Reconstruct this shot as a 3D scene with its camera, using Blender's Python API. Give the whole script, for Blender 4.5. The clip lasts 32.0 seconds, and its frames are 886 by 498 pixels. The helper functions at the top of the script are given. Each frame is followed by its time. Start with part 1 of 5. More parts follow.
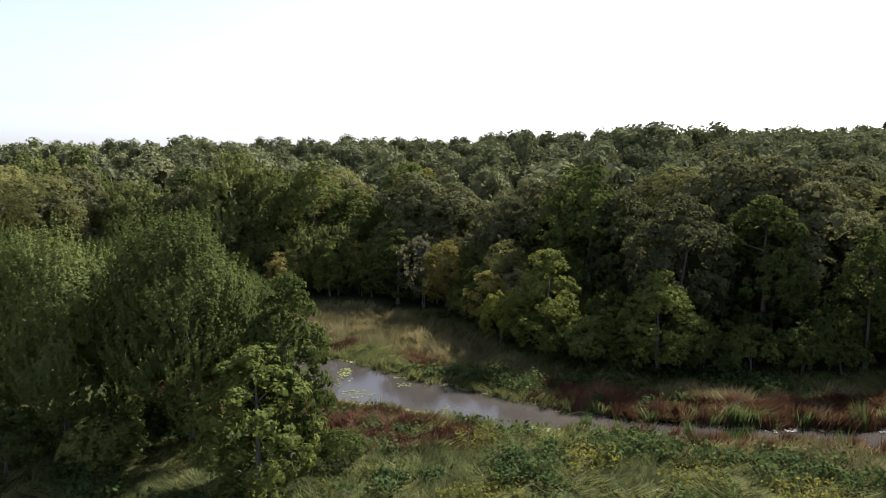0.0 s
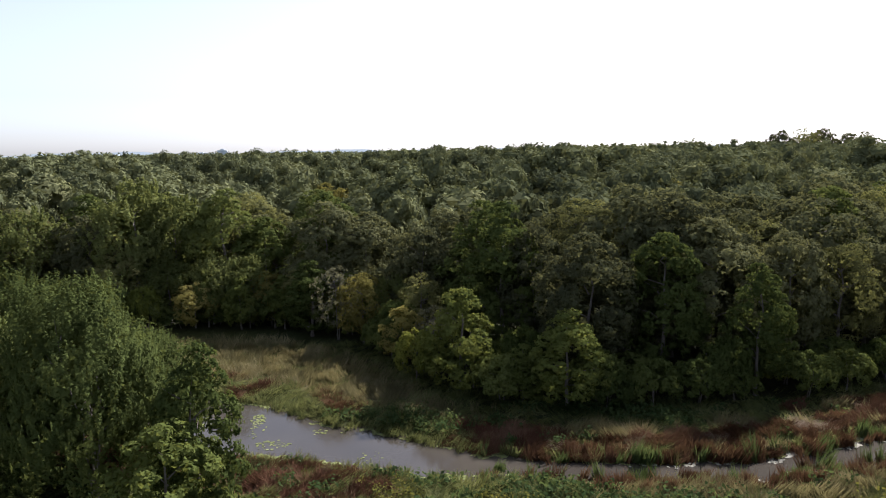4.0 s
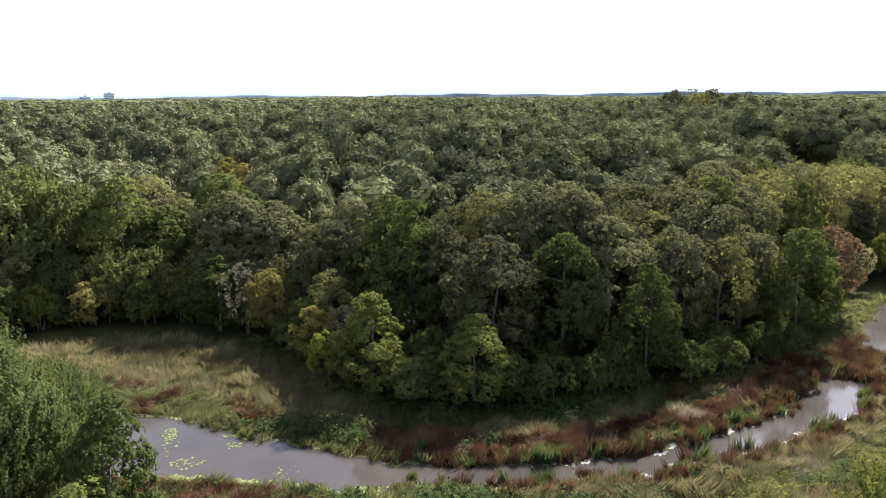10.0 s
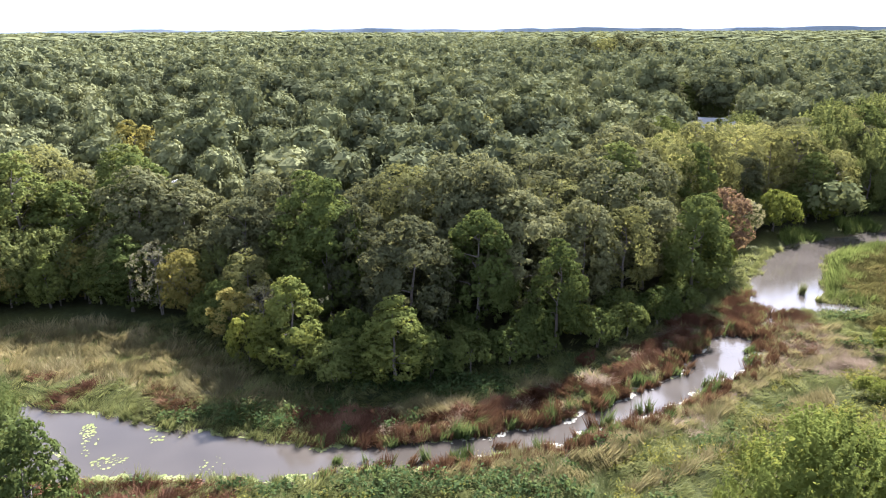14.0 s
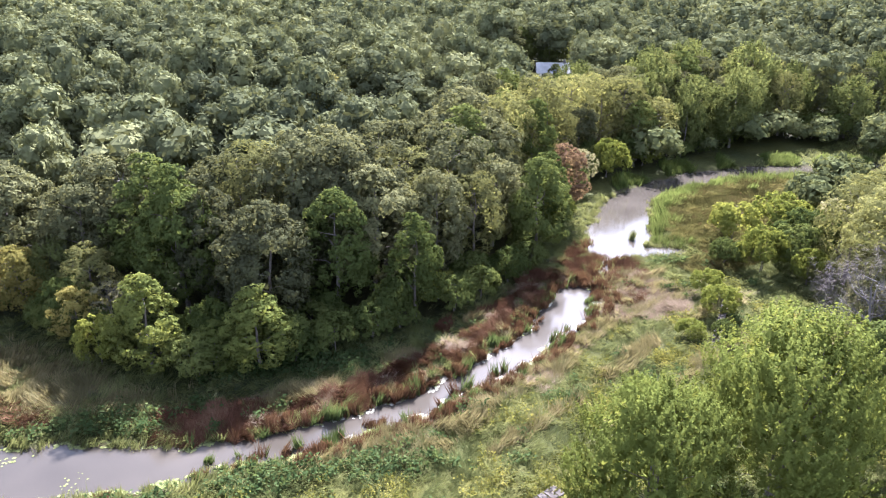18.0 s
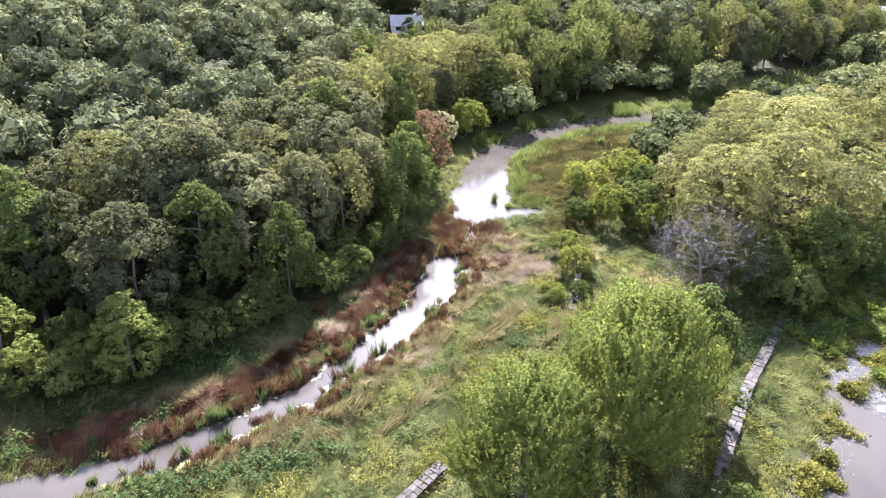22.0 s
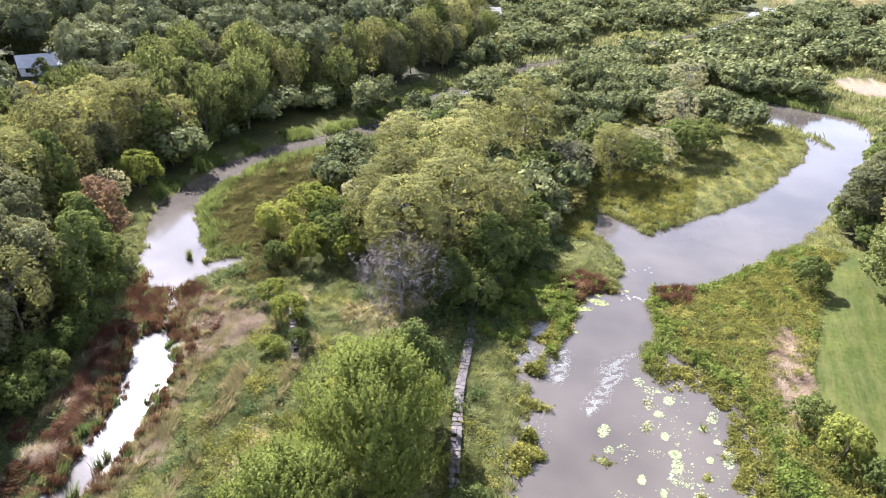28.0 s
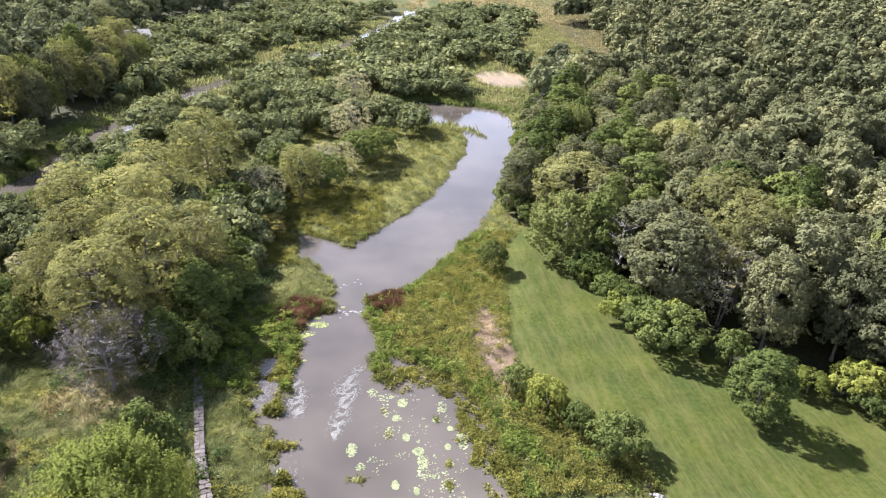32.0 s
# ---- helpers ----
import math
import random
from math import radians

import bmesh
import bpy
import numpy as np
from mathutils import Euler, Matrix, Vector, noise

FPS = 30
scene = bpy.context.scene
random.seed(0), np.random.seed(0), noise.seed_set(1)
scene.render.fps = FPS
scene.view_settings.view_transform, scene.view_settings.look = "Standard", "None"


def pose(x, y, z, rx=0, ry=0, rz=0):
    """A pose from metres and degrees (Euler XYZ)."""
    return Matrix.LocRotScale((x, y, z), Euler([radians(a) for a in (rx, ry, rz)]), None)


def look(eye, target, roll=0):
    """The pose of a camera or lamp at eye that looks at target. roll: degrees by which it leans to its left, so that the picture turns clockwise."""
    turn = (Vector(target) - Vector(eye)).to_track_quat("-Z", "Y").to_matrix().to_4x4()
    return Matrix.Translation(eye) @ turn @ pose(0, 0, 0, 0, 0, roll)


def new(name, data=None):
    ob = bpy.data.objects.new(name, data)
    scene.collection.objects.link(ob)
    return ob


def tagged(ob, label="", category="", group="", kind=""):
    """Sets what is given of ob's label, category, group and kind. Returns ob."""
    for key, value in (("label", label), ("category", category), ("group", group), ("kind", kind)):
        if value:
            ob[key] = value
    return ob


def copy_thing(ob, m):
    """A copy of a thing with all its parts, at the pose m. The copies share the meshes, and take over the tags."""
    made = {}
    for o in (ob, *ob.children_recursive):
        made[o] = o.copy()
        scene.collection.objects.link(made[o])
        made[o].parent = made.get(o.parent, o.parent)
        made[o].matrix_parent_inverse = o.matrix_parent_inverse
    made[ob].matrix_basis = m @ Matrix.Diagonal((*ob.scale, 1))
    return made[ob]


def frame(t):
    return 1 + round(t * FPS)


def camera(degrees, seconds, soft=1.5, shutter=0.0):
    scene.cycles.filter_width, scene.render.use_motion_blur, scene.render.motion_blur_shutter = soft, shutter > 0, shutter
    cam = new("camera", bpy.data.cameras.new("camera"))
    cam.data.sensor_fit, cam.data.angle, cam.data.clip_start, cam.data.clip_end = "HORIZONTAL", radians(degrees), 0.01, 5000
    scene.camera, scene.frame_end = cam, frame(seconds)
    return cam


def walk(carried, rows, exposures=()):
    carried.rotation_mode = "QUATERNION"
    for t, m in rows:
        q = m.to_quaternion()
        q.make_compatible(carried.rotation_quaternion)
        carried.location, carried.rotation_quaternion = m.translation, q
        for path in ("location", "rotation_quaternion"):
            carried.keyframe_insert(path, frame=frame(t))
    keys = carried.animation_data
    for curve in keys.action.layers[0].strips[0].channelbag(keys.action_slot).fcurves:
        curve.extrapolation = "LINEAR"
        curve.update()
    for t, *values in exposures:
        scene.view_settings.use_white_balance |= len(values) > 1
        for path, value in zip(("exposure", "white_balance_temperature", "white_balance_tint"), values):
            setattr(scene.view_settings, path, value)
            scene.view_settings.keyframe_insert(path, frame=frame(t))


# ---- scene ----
cam = camera(65.1, 32.0, soft=1.1)
PATH = [
    (0, (0.249, -1.084, 21.942), (0.116, 0.893, 21.669), -0.7),
    (0.5, (0.311, -1.028, 22.442), (0.176, 0.948, 22.17), -0.8),
    (1, (0.359, -0.989, 22.947), (0.228, 0.988, 22.678), -0.9),
    (1.5, (0.396, -0.964, 23.458), (0.276, 1.015, 23.189), -1.0),
    (2, (0.422, -0.951, 23.973), (0.314, 1.028, 23.704), -1.0),
    (2.5, (0.44, -0.948, 24.492), (0.365, 1.032, 24.225), -1.0),
    (3, (0.451, -0.955, 25.016), (0.445, 1.026, 24.747), -0.8),
    (3.5, (0.457, -0.97, 25.544), (0.521, 1.011, 25.273), -0.8),
    (4, (0.458, -0.991, 26.076), (0.569, 0.987, 25.804), -0.8),
    (4.5, (0.455, -1.017, 26.612), (0.592, 0.96, 26.339), -0.7),
    (6.5, (0.426, -1.15, 28.795), (0.646, 0.816, 28.502), -0.6),
    (7, (0.418, -1.186, 29.351), (0.657, 0.775, 29.042), -0.6),
    (7.5, (0.41, -1.222, 29.911), (0.669, 0.734, 29.583), -0.6),
    (8, (0.404, -1.256, 30.475), (0.681, 0.694, 30.128), -0.6),
    (8.5, (0.398, -1.289, 31.044), (0.695, 0.654, 30.676), -0.5),
    (9, (0.394, -1.32, 31.618), (0.713, 0.616, 31.229), -0.6),
    (9.5, (0.391, -1.347, 32.196), (0.736, 0.58, 31.786), -0.5),
    (10, (0.39, -1.372, 32.78), (0.759, 0.545, 32.348), -0.5),
    (10.5, (0.39, -1.394, 33.368), (0.784, 0.514, 32.916), -0.5),
    (11, (0.391, -1.411, 33.961), (0.81, 0.486, 33.487), -0.5),
    (11.5, (0.394, -1.425, 34.56), (0.837, 0.461, 34.065), -0.6),
    (12, (0.398, -1.435, 35.165), (0.867, 0.439, 34.647), -0.5),
    (12.5, (0.403, -1.441, 35.774), (0.901, 0.419, 35.236), -0.5),
    (13, (0.408, -1.443, 36.39), (0.938, 0.403, 35.83), -0.5),
    (13.5, (0.414, -1.44, 37.011), (0.974, 0.389, 36.429), -0.4),
    (15.5, (0.433, -1.387, 39.555), (1.131, 0.363, 38.882), -0.2),
    (16, (0.435, -1.363, 40.206), (1.187, 0.356, 39.512), -0.2),
    (16.5, (0.436, -1.335, 40.862), (1.239, 0.351, 40.146), -0.1),
    (17, (0.434, -1.303, 41.523), (1.289, 0.347, 40.785), -0.0),
    (17.5, (0.43, -1.268, 42.19), (1.33, 0.348, 41.429), 0.0),
    (18, (0.423, -1.229, 42.862), (1.361, 0.354, 42.078), 0.2),
    (18.5, (0.412, -1.187, 43.539), (1.39, 0.361, 42.733), 0.4),
    (19, (0.399, -1.141, 44.221), (1.412, 0.372, 43.393), 0.6),
    (19.5, (0.381, -1.092, 44.906), (1.42, 0.391, 44.057), 0.8),
    (20, (0.359, -1.039, 45.596), (1.424, 0.413, 44.725), 0.8),
    (20.5, (0.334, -0.984, 46.288), (1.423, 0.437, 45.397), 0.8),
    (21, (0.303, -0.926, 46.983), (1.412, 0.468, 46.073), 0.9),
    (21.5, (0.268, -0.865, 47.68), (1.439, 0.467, 46.754), 1.1),
    (22, (0.229, -0.801, 48.378), (1.429, 0.496, 47.44), 1.2),
    (22.5, (0.185, -0.734, 49.076), (1.394, 0.548, 48.131), 1.2),
    (23, (0.136, -0.665, 49.774), (1.367, 0.593, 48.824), 1.3),
    (23.5, (0.083, -0.592, 50.471), (1.349, 0.629, 49.519), 1.4),
    (24, (0.026, -0.517, 51.165), (1.337, 0.657, 50.215), 1.4),
    (24.5, (-0.035, -0.439, 51.856), (1.332, 0.67, 50.906), 1.6),
    (26.5, (-0.31, -0.091, 54.557), (1.226, 0.777, 53.616), 2.0),
    (27, (-0.384, 0.005, 55.21), (1.201, 0.786, 54.273), 2.1),
    (27.5, (-0.458, 0.107, 55.851), (1.172, 0.793, 54.917), 2.2),
    (28, (-0.531, 0.214, 56.477), (1.14, 0.802, 55.549), 2.4),
    (28.5, (-0.603, 0.326, 57.087), (1.103, 0.815, 56.165), 2.4),
    (29, (-0.672, 0.445, 57.68), (1.062, 0.832, 56.762), 2.5),
    (29.5, (-0.737, 0.571, 58.251), (1.03, 0.797, 57.342), 2.6),
    (30, (-0.796, 0.705, 58.801), (0.979, 0.873, 57.895), 2.6),
    (30.5, (-0.847, 0.848, 59.325), (0.935, 0.95, 58.424), 2.7),
    (31, (-0.89, 1.0, 59.822), (0.899, 0.98, 58.928), 2.8),
    (31.5, (-0.922, 1.163, 60.289), (0.865, 1.014, 59.403), 2.9),
    (32, (-0.94, 1.338, 60.723), (0.838, 1.097, 59.841), 3.0),
]
EXPOSURES = [(0, 1.65, 5800, 17), (4.5, 1.5, 5800, 17), (7, 1.6, 5800, 17), (9, 1.95, 5750, 18), (13, 2.8, 5650, 19), (17, 3.3, 5450, 23), (23, 3.35, 5450, 23), (28, 3.05, 5550, 22), (32, 2.75, 5650, 21)]
walk(cam, [(t, look(eye, target, roll)) for t, eye, target, roll in PATH], EXPOSURES)

# ---- world, sun ----
SUN_AZ, SUN_EL = 43.0, 40.0
world = bpy.data.worlds.new("hazy_sky")
scene.world = world
world.use_nodes = True
wn = world.node_tree.nodes
sky = wn.new("ShaderNodeTexSky")
sky.sky_type = "NISHITA"
sky.sun_disc = False
sky.sun_elevation, sky.sun_rotation = radians(SUN_EL), radians(SUN_AZ)
sky.air_density, sky.dust_density, sky.ozone_density = 1.0, 1.0, 1.5
wn["Background"].inputs["Strength"].default_value = 0.067
haze = wn.new("ShaderNodeHueSaturation")
haze.inputs["Saturation"].default_value = 0.42
world.node_tree.links.new(sky.outputs["Color"], haze.inputs["Color"])
world.node_tree.links.new(haze.outputs["Color"], wn["Background"].inputs["Color"])
sun_data = bpy.data.lights.new("sun", "SUN")
sun_data.energy, sun_data.angle, sun_data.color = 5.0, radians(1.2), (1.0, 0.93, 0.83)
sun = new("sun", sun_data)
sun_way = Vector((math.sin(radians(SUN_AZ)) * math.cos(radians(SUN_EL)), math.cos(radians(SUN_AZ)) * math.cos(radians(SUN_EL)), math.sin(radians(SUN_EL))))
sun.matrix_world = look(sun_way * 300, (0, 0, 0))


# ---- materials ----
def material(name):
    m = bpy.data.materials.new(name)
    m.use_nodes = True
    t = m.node_tree
    return m, t, t.nodes["Principled BSDF"], t.nodes["Material Output"]


def link(t, a, b):
    t.links.new(a, b)


def noise_node(t, scale, detail=4.0, coords=None, rough=0.6):
    n = t.nodes.new("ShaderNodeTexNoise")
    n.inputs["Scale"].default_value, n.inputs["Detail"].default_value, n.inputs["Roughness"].default_value = scale, detail, rough
    if coords is not None:
        link(t, coords, n.inputs["Vector"])
    return n


def ramp_node(t, fac, *stops):
    r = t.nodes.new("ShaderNodeValToRGB")
    while len(r.color_ramp.elements) < len(stops):
        r.color_ramp.elements.new(0.5)
    for e, (p, c) in zip(r.color_ramp.elements, stops):
        e.position, e.color = p, (*c, 1)
    link(t, fac, r.inputs["Fac"])
    return r.outputs["Color"]


def mix_node(t, mode, fac, a, b):
    m = t.nodes.new("ShaderNodeMix")
    m.data_type, m.blend_type = "RGBA", mode
    for sock, v in ((m.inputs["Factor"], fac), (m.inputs["A"], a), (m.inputs["B"], b)):
        if isinstance(v, (int, float)):
            sock.default_value = v
        elif isinstance(v, tuple):
            sock.default_value = (*v, 1)
        else:
            link(t, v, sock)
    return m.outputs["Result"]


def math_node(t, op, a, b=0.0):
    m = t.nodes.new("ShaderNodeMath")
    m.operation = op
    for sock, v in zip(m.inputs, (a, b)):
        if isinstance(v, (int, float)):
            sock.default_value = v
        else:
            link(t, v, sock)
    return m.outputs[0]


def bump_node(t, height, strength, distance, target):
    b = t.nodes.new("ShaderNodeBump")
    b.inputs["Strength"].default_value, b.inputs["Distance"].default_value = strength, distance
    link(t, height, b.inputs["Height"])
    link(t, b.outputs["Normal"], target)


def place_node(t):
    return t.nodes.new("ShaderNodeNewGeometry").outputs["Position"]


def leaf_material(name, dark, mid, light, source="object", spread=0.75, glow=0.4, mottle=0.7, fleck=0.14):
    """Foliage: one tint a plant, a finer one a leaf, patches at clump size; some light comes through the leaves."""
    m, t, p, out = material(name)
    geo = t.nodes.new("ShaderNodeNewGeometry")
    if source == "object":
        base = t.nodes.new("ShaderNodeObjectInfo").outputs["Random"]
    else:
        a = t.nodes.new("ShaderNodeAttribute")
        a.attribute_name = "tint"
        base = a.outputs["Fac"]
    clump = noise_node(t, 0.35, 3.0, geo.outputs["Position"])
    f = math_node(t, "ADD", math_node(t, "MULTIPLY", base, spread), math_node(t, "MULTIPLY", geo.outputs["Random Per Island"], fleck))
    f = math_node(t, "ADD", f, math_node(t, "MULTIPLY", math_node(t, "SUBTRACT", clump.outputs["Fac"], 0.5), 0.7 if source == "object" else mottle))
    col = ramp_node(t, f, (0.0, dark), (0.45, mid), (0.9, light))
    link(t, col, p.inputs["Base Color"])
    p.inputs["Roughness"].default_value = 0.62
    p.inputs["Specular IOR Level"].default_value = 0.0
    tr = t.nodes.new("ShaderNodeBsdfTranslucent")
    link(t, mix_node(t, "MULTIPLY", 1.0, mix_node(t, "MIX", 0.35, col, light), (1.18, 1.15, 0.85)), tr.inputs["Color"])
    mx = t.nodes.new("ShaderNodeMixShader")
    mx.inputs[0].default_value = glow
    link(t, p.outputs[0], mx.inputs[1])
    link(t, tr.outputs[0], mx.inputs[2])
    link(t, mx.outputs[0], out.inputs["Surface"])
    return m


def plain_material(name, a, b, scale, rough=0.8, bump=0.3, metal=0.0, dist=0.05):
    m, t, p, out = material(name)
    pos = place_node(t)
    n1, n2 = noise_node(t, scale, 6.0, pos), noise_node(t, scale * 9, 3.0, pos)
    f = math_node(t, "ADD", math_node(t, "MULTIPLY", n1.outputs["Fac"], 0.65), math_node(t, "MULTIPLY", n2.outputs["Fac"], 0.35))
    link(t, ramp_node(t, f, (0.3, a), (0.7, b)), p.inputs["Base Color"])
    p.inputs["Roughness"].default_value, p.inputs["Metallic"].default_value = rough, metal
    p.inputs["Specular IOR Level"].default_value = 0.12 if rough > 0.6 else 0.5
    bump_node(t, f, bump, dist, p.inputs["Normal"])
    return m


def ground_material():
    """Soil and low growth; the cover attribute holds each stretch's own soil and plant colour, the lawn one where it is mown."""
    m, t, p, out = material("ground_cover")
    pos = place_node(t)
    at = t.nodes.new("ShaderNodeAttribute")
    at.attribute_name = "cover"
    n1, n2, n3 = noise_node(t, 0.12, 5.0, pos), noise_node(t, 1.4, 5.0, pos), noise_node(t, 9.0, 4.0, pos)
    f = math_node(t, "ADD", math_node(t, "MULTIPLY", n2.outputs["Fac"], 0.5), math_node(t, "MULTIPLY", n3.outputs["Fac"], 0.5))
    wear = ramp_node(t, f, (0.28, (0.45, 0.45, 0.42)), (0.72, (1.6, 1.5, 1.35)))
    col = mix_node(t, "MULTIPLY", 1.0, at.outputs["Color"], wear)
    big = ramp_node(t, n1.outputs["Fac"], (0.35, (0.8, 0.85, 0.9)), (0.65, (1.2, 1.12, 0.95)))
    col = mix_node(t, "MULTIPLY", 1.0, col, big)
    lawn = t.nodes.new("ShaderNodeAttribute")
    lawn.attribute_name = "lawn"
    mp = t.nodes.new("ShaderNodeMapping")
    mp.inputs["Rotation"].default_value = (0, 0, radians(20))
    mp.inputs["Scale"].default_value = (0.11, 0.75, 1.0)
    link(t, pos, mp.inputs["Vector"])
    n4 = noise_node(t, 1.0, 4.0, mp.outputs["Vector"])
    fine = t.nodes.new("ShaderNodeMapping")
    fine.inputs["Rotation"].default_value = (0, 0, radians(14))
    fine.inputs["Scale"].default_value = (0.25, 3.6, 1.0)
    link(t, pos, fine.inputs["Vector"])
    n5 = noise_node(t, 1.0, 5.0, fine.outputs["Vector"])
    mow = math_node(t, "ADD", math_node(t, "MULTIPLY", n4.outputs["Fac"], 0.55), math_node(t, "MULTIPLY", n5.outputs["Fac"], 0.45))
    dry = ramp_node(t, mow, (0.44, (0.0, 0.0, 0.0)), (0.66, (0.55, 0.55, 0.55)))
    dryf = math_node(t, "MULTIPLY", dry, lawn.outputs["Fac"])
    col = mix_node(t, "MIX", dryf, col, (0.060, 0.055, 0.019))
    link(t, col, p.inputs["Base Color"])
    p.inputs["Roughness"].default_value = 0.9
    p.inputs["Specular IOR Level"].default_value = 0.04
    soft = math_node(t, "MULTIPLY", f, math_node(t, "SUBTRACT", 1.0, math_node(t, "MULTIPLY", lawn.outputs["Fac"], 0.75)))
    bump_node(t, soft, 0.9, 0.35, p.inputs["Normal"])
    return m


def water_material():
    m, t, p, out = material("still_water")
    pos = place_node(t)
    n1, n2 = noise_node(t, 0.05, 3.0, pos), noise_node(t, 2.2, 3.0, pos)
    link(t, ramp_node(t, n1.outputs["Fac"], (0.35, (0.032, 0.028, 0.023)), (0.65, (0.054, 0.047, 0.038))), p.inputs["Base Color"])
    rough = t.nodes.new("ShaderNodeMapRange")
    rough.inputs["To Min"].default_value, rough.inputs["To Max"].default_value = 0.03, 0.13
    link(t, n1.outputs["Fac"], rough.inputs["Value"])
    link(t, rough.outputs[0], p.inputs["Roughness"])
    p.inputs["IOR"].default_value = 1.33
    bump_node(t, n2.outputs["Fac"], 0.10, 0.05, p.inputs["Normal"])
    return m


def bark_material(name, a, b):
    return plain_material(name, a, b, 2.5, 0.9, 0.6)


M_GROUND, M_WATER = ground_material(), water_material()
M_BARK = bark_material("grey_bark", (0.07, 0.06, 0.05), (0.17, 0.15, 0.13))
M_PALE_BARK = bark_material("pale_bark", (0.08, 0.072, 0.065), (0.16, 0.148, 0.135))
M_OAK = leaf_material("oak_leaves", (0.043, 0.047, 0.025), (0.093, 0.097, 0.047), (0.178, 0.173, 0.080), spread=0.5, glow=0.28)
M_WILLOW = leaf_material("willow_leaves", (0.066, 0.082, 0.019), (0.140, 0.163, 0.038), (0.235, 0.248, 0.067), spread=0.5, glow=0.36)
M_ASH = leaf_material("ash_leaves", (0.054, 0.066, 0.022), (0.112, 0.128, 0.042), (0.192, 0.200, 0.070), spread=0.5, glow=0.36)
M_BRIGHT = leaf_material("bright_leaves", (0.068, 0.083, 0.018), (0.125, 0.143, 0.031), (0.208, 0.210, 0.048), spread=0.6)
M_STRAW = leaf_material("matted_straw", (0.100, 0.074, 0.050), (0.190, 0.145, 0.100), (0.330, 0.270, 0.200), source="tint", spread=0.6, glow=0.15)
M_BROADLEAF = leaf_material("broad_marsh_leaves", (0.040, 0.058, 0.013), (0.090, 0.120, 0.024), (0.175, 0.190, 0.048), source="tint", spread=0.7)
# darker willow leaves: the western trees' shaded, backlit side put into the colour
M_BACKLIT_WILLOW = leaf_material("backlit_willow_leaves", (0.041, 0.054, 0.017), (0.080, 0.098, 0.030), (0.138, 0.152, 0.049), spread=0.5, glow=0.3)
M_OLIVE = leaf_material("olive_leaves", (0.070, 0.073, 0.028), (0.131, 0.132, 0.049), (0.205, 0.198, 0.074))
M_YOUNG = leaf_material("young_leaves", (0.050, 0.063, 0.018), (0.098, 0.118, 0.032), (0.195, 0.197, 0.050), spread=0.5)
M_SHRUB = leaf_material("shrub_leaves", (0.034, 0.047, 0.014), (0.068, 0.085, 0.025), (0.115, 0.130, 0.038), glow=0.3)
M_AUTUMN = leaf_material("turning_leaves", (0.110, 0.100, 0.030), (0.190, 0.170, 0.050), (0.285, 0.245, 0.080))
M_RED = leaf_material("red_leaves", (0.075, 0.047, 0.031), (0.125, 0.080, 0.050), (0.175, 0.122, 0.068))
M_DRYLEAF = leaf_material("thin_grey_leaves", (0.10, 0.10, 0.07), (0.17, 0.16, 0.10), (0.26, 0.24, 0.13))
# far leaves lightened and blued in the colour, standing in for distance haze
M_FAR = leaf_material("hazed_forest_leaves", (0.052, 0.059, 0.033), (0.104, 0.113, 0.055), (0.150, 0.154, 0.074), source="tint", spread=0.75, glow=0.15, mottle=0.3, fleck=0.1)
M_TWIG = leaf_material("bare_grey_twigs", (0.060, 0.052, 0.047), (0.092, 0.081, 0.075), (0.132, 0.118, 0.108), glow=0.0)
M_SOUTH = leaf_material("southern_wood_leaves", (0.036, 0.041, 0.020), (0.072, 0.076, 0.036), (0.130, 0.126, 0.058), source="tint", spread=0.75, glow=0.15, mottle=0.3, fleck=0.1)
M_SCRUB = leaf_material("scrub_leaves", (0.044, 0.053, 0.024), (0.088, 0.099, 0.043), (0.150, 0.154, 0.066), source="tint", spread=0.75, glow=0.2, mottle=0.3, fleck=0.1)
M_GRASS = leaf_material("grass_blades", (0.046, 0.058, 0.022), (0.114, 0.130, 0.048), (0.228, 0.225, 0.105), source="tint", spread=0.65)
M_BROWN = leaf_material("brown_sedge_blades", (0.040, 0.019, 0.012), (0.090, 0.044, 0.027), (0.194, 0.126, 0.077), source="tint", spread=0.6, glow=0.2)
M_TAN = leaf_material("tan_reed_blades", (0.078, 0.074, 0.036), (0.168, 0.148, 0.076), (0.320, 0.265, 0.155), source="tint", spread=0.6, glow=0.3)
M_OLIVEGRASS = leaf_material("olive_sedge_blades", (0.030, 0.032, 0.011), (0.074, 0.070, 0.026), (0.135, 0.115, 0.052), source="tint", spread=0.7)
M_CATTAIL = leaf_material("cattail_blades", (0.030, 0.046, 0.014), (0.074, 0.106, 0.027), (0.149, 0.162, 0.060), source="tint", spread=0.6)
M_FORB = leaf_material("forb_leaves", (0.049, 0.056, 0.014), (0.117, 0.117, 0.027), (0.212, 0.190, 0.050), source="tint", spread=0.7)


# ---- mesh helpers ----
def face_mesh(name, corners, mat, tint=None, smooth=False):
    """A mesh of loose faces: corners is an array (faces, corners a face, 3)."""
    n, k, _ = corners.shape
    me = bpy.data.meshes.new(name)
    me.vertices.add(n * k)
    me.vertices.foreach_set("co", np.ascontiguousarray(corners, dtype=np.float32).ravel())
    me.loops.add(n * k)
    me.loops.foreach_set("vertex_index", np.arange(n * k, dtype=np.int32))
    me.polygons.add(n)
    me.polygons.foreach_set("loop_start", np.arange(0, n * k, k, dtype=np.int32))
    if tint is not None:
        a = me.attributes.new("tint", "FLOAT", "POINT")
        a.data.foreach_set("value", np.repeat(tint, k).astype(np.float32))
    me.materials.append(mat)
    me.update(calc_edges=True)
    return me


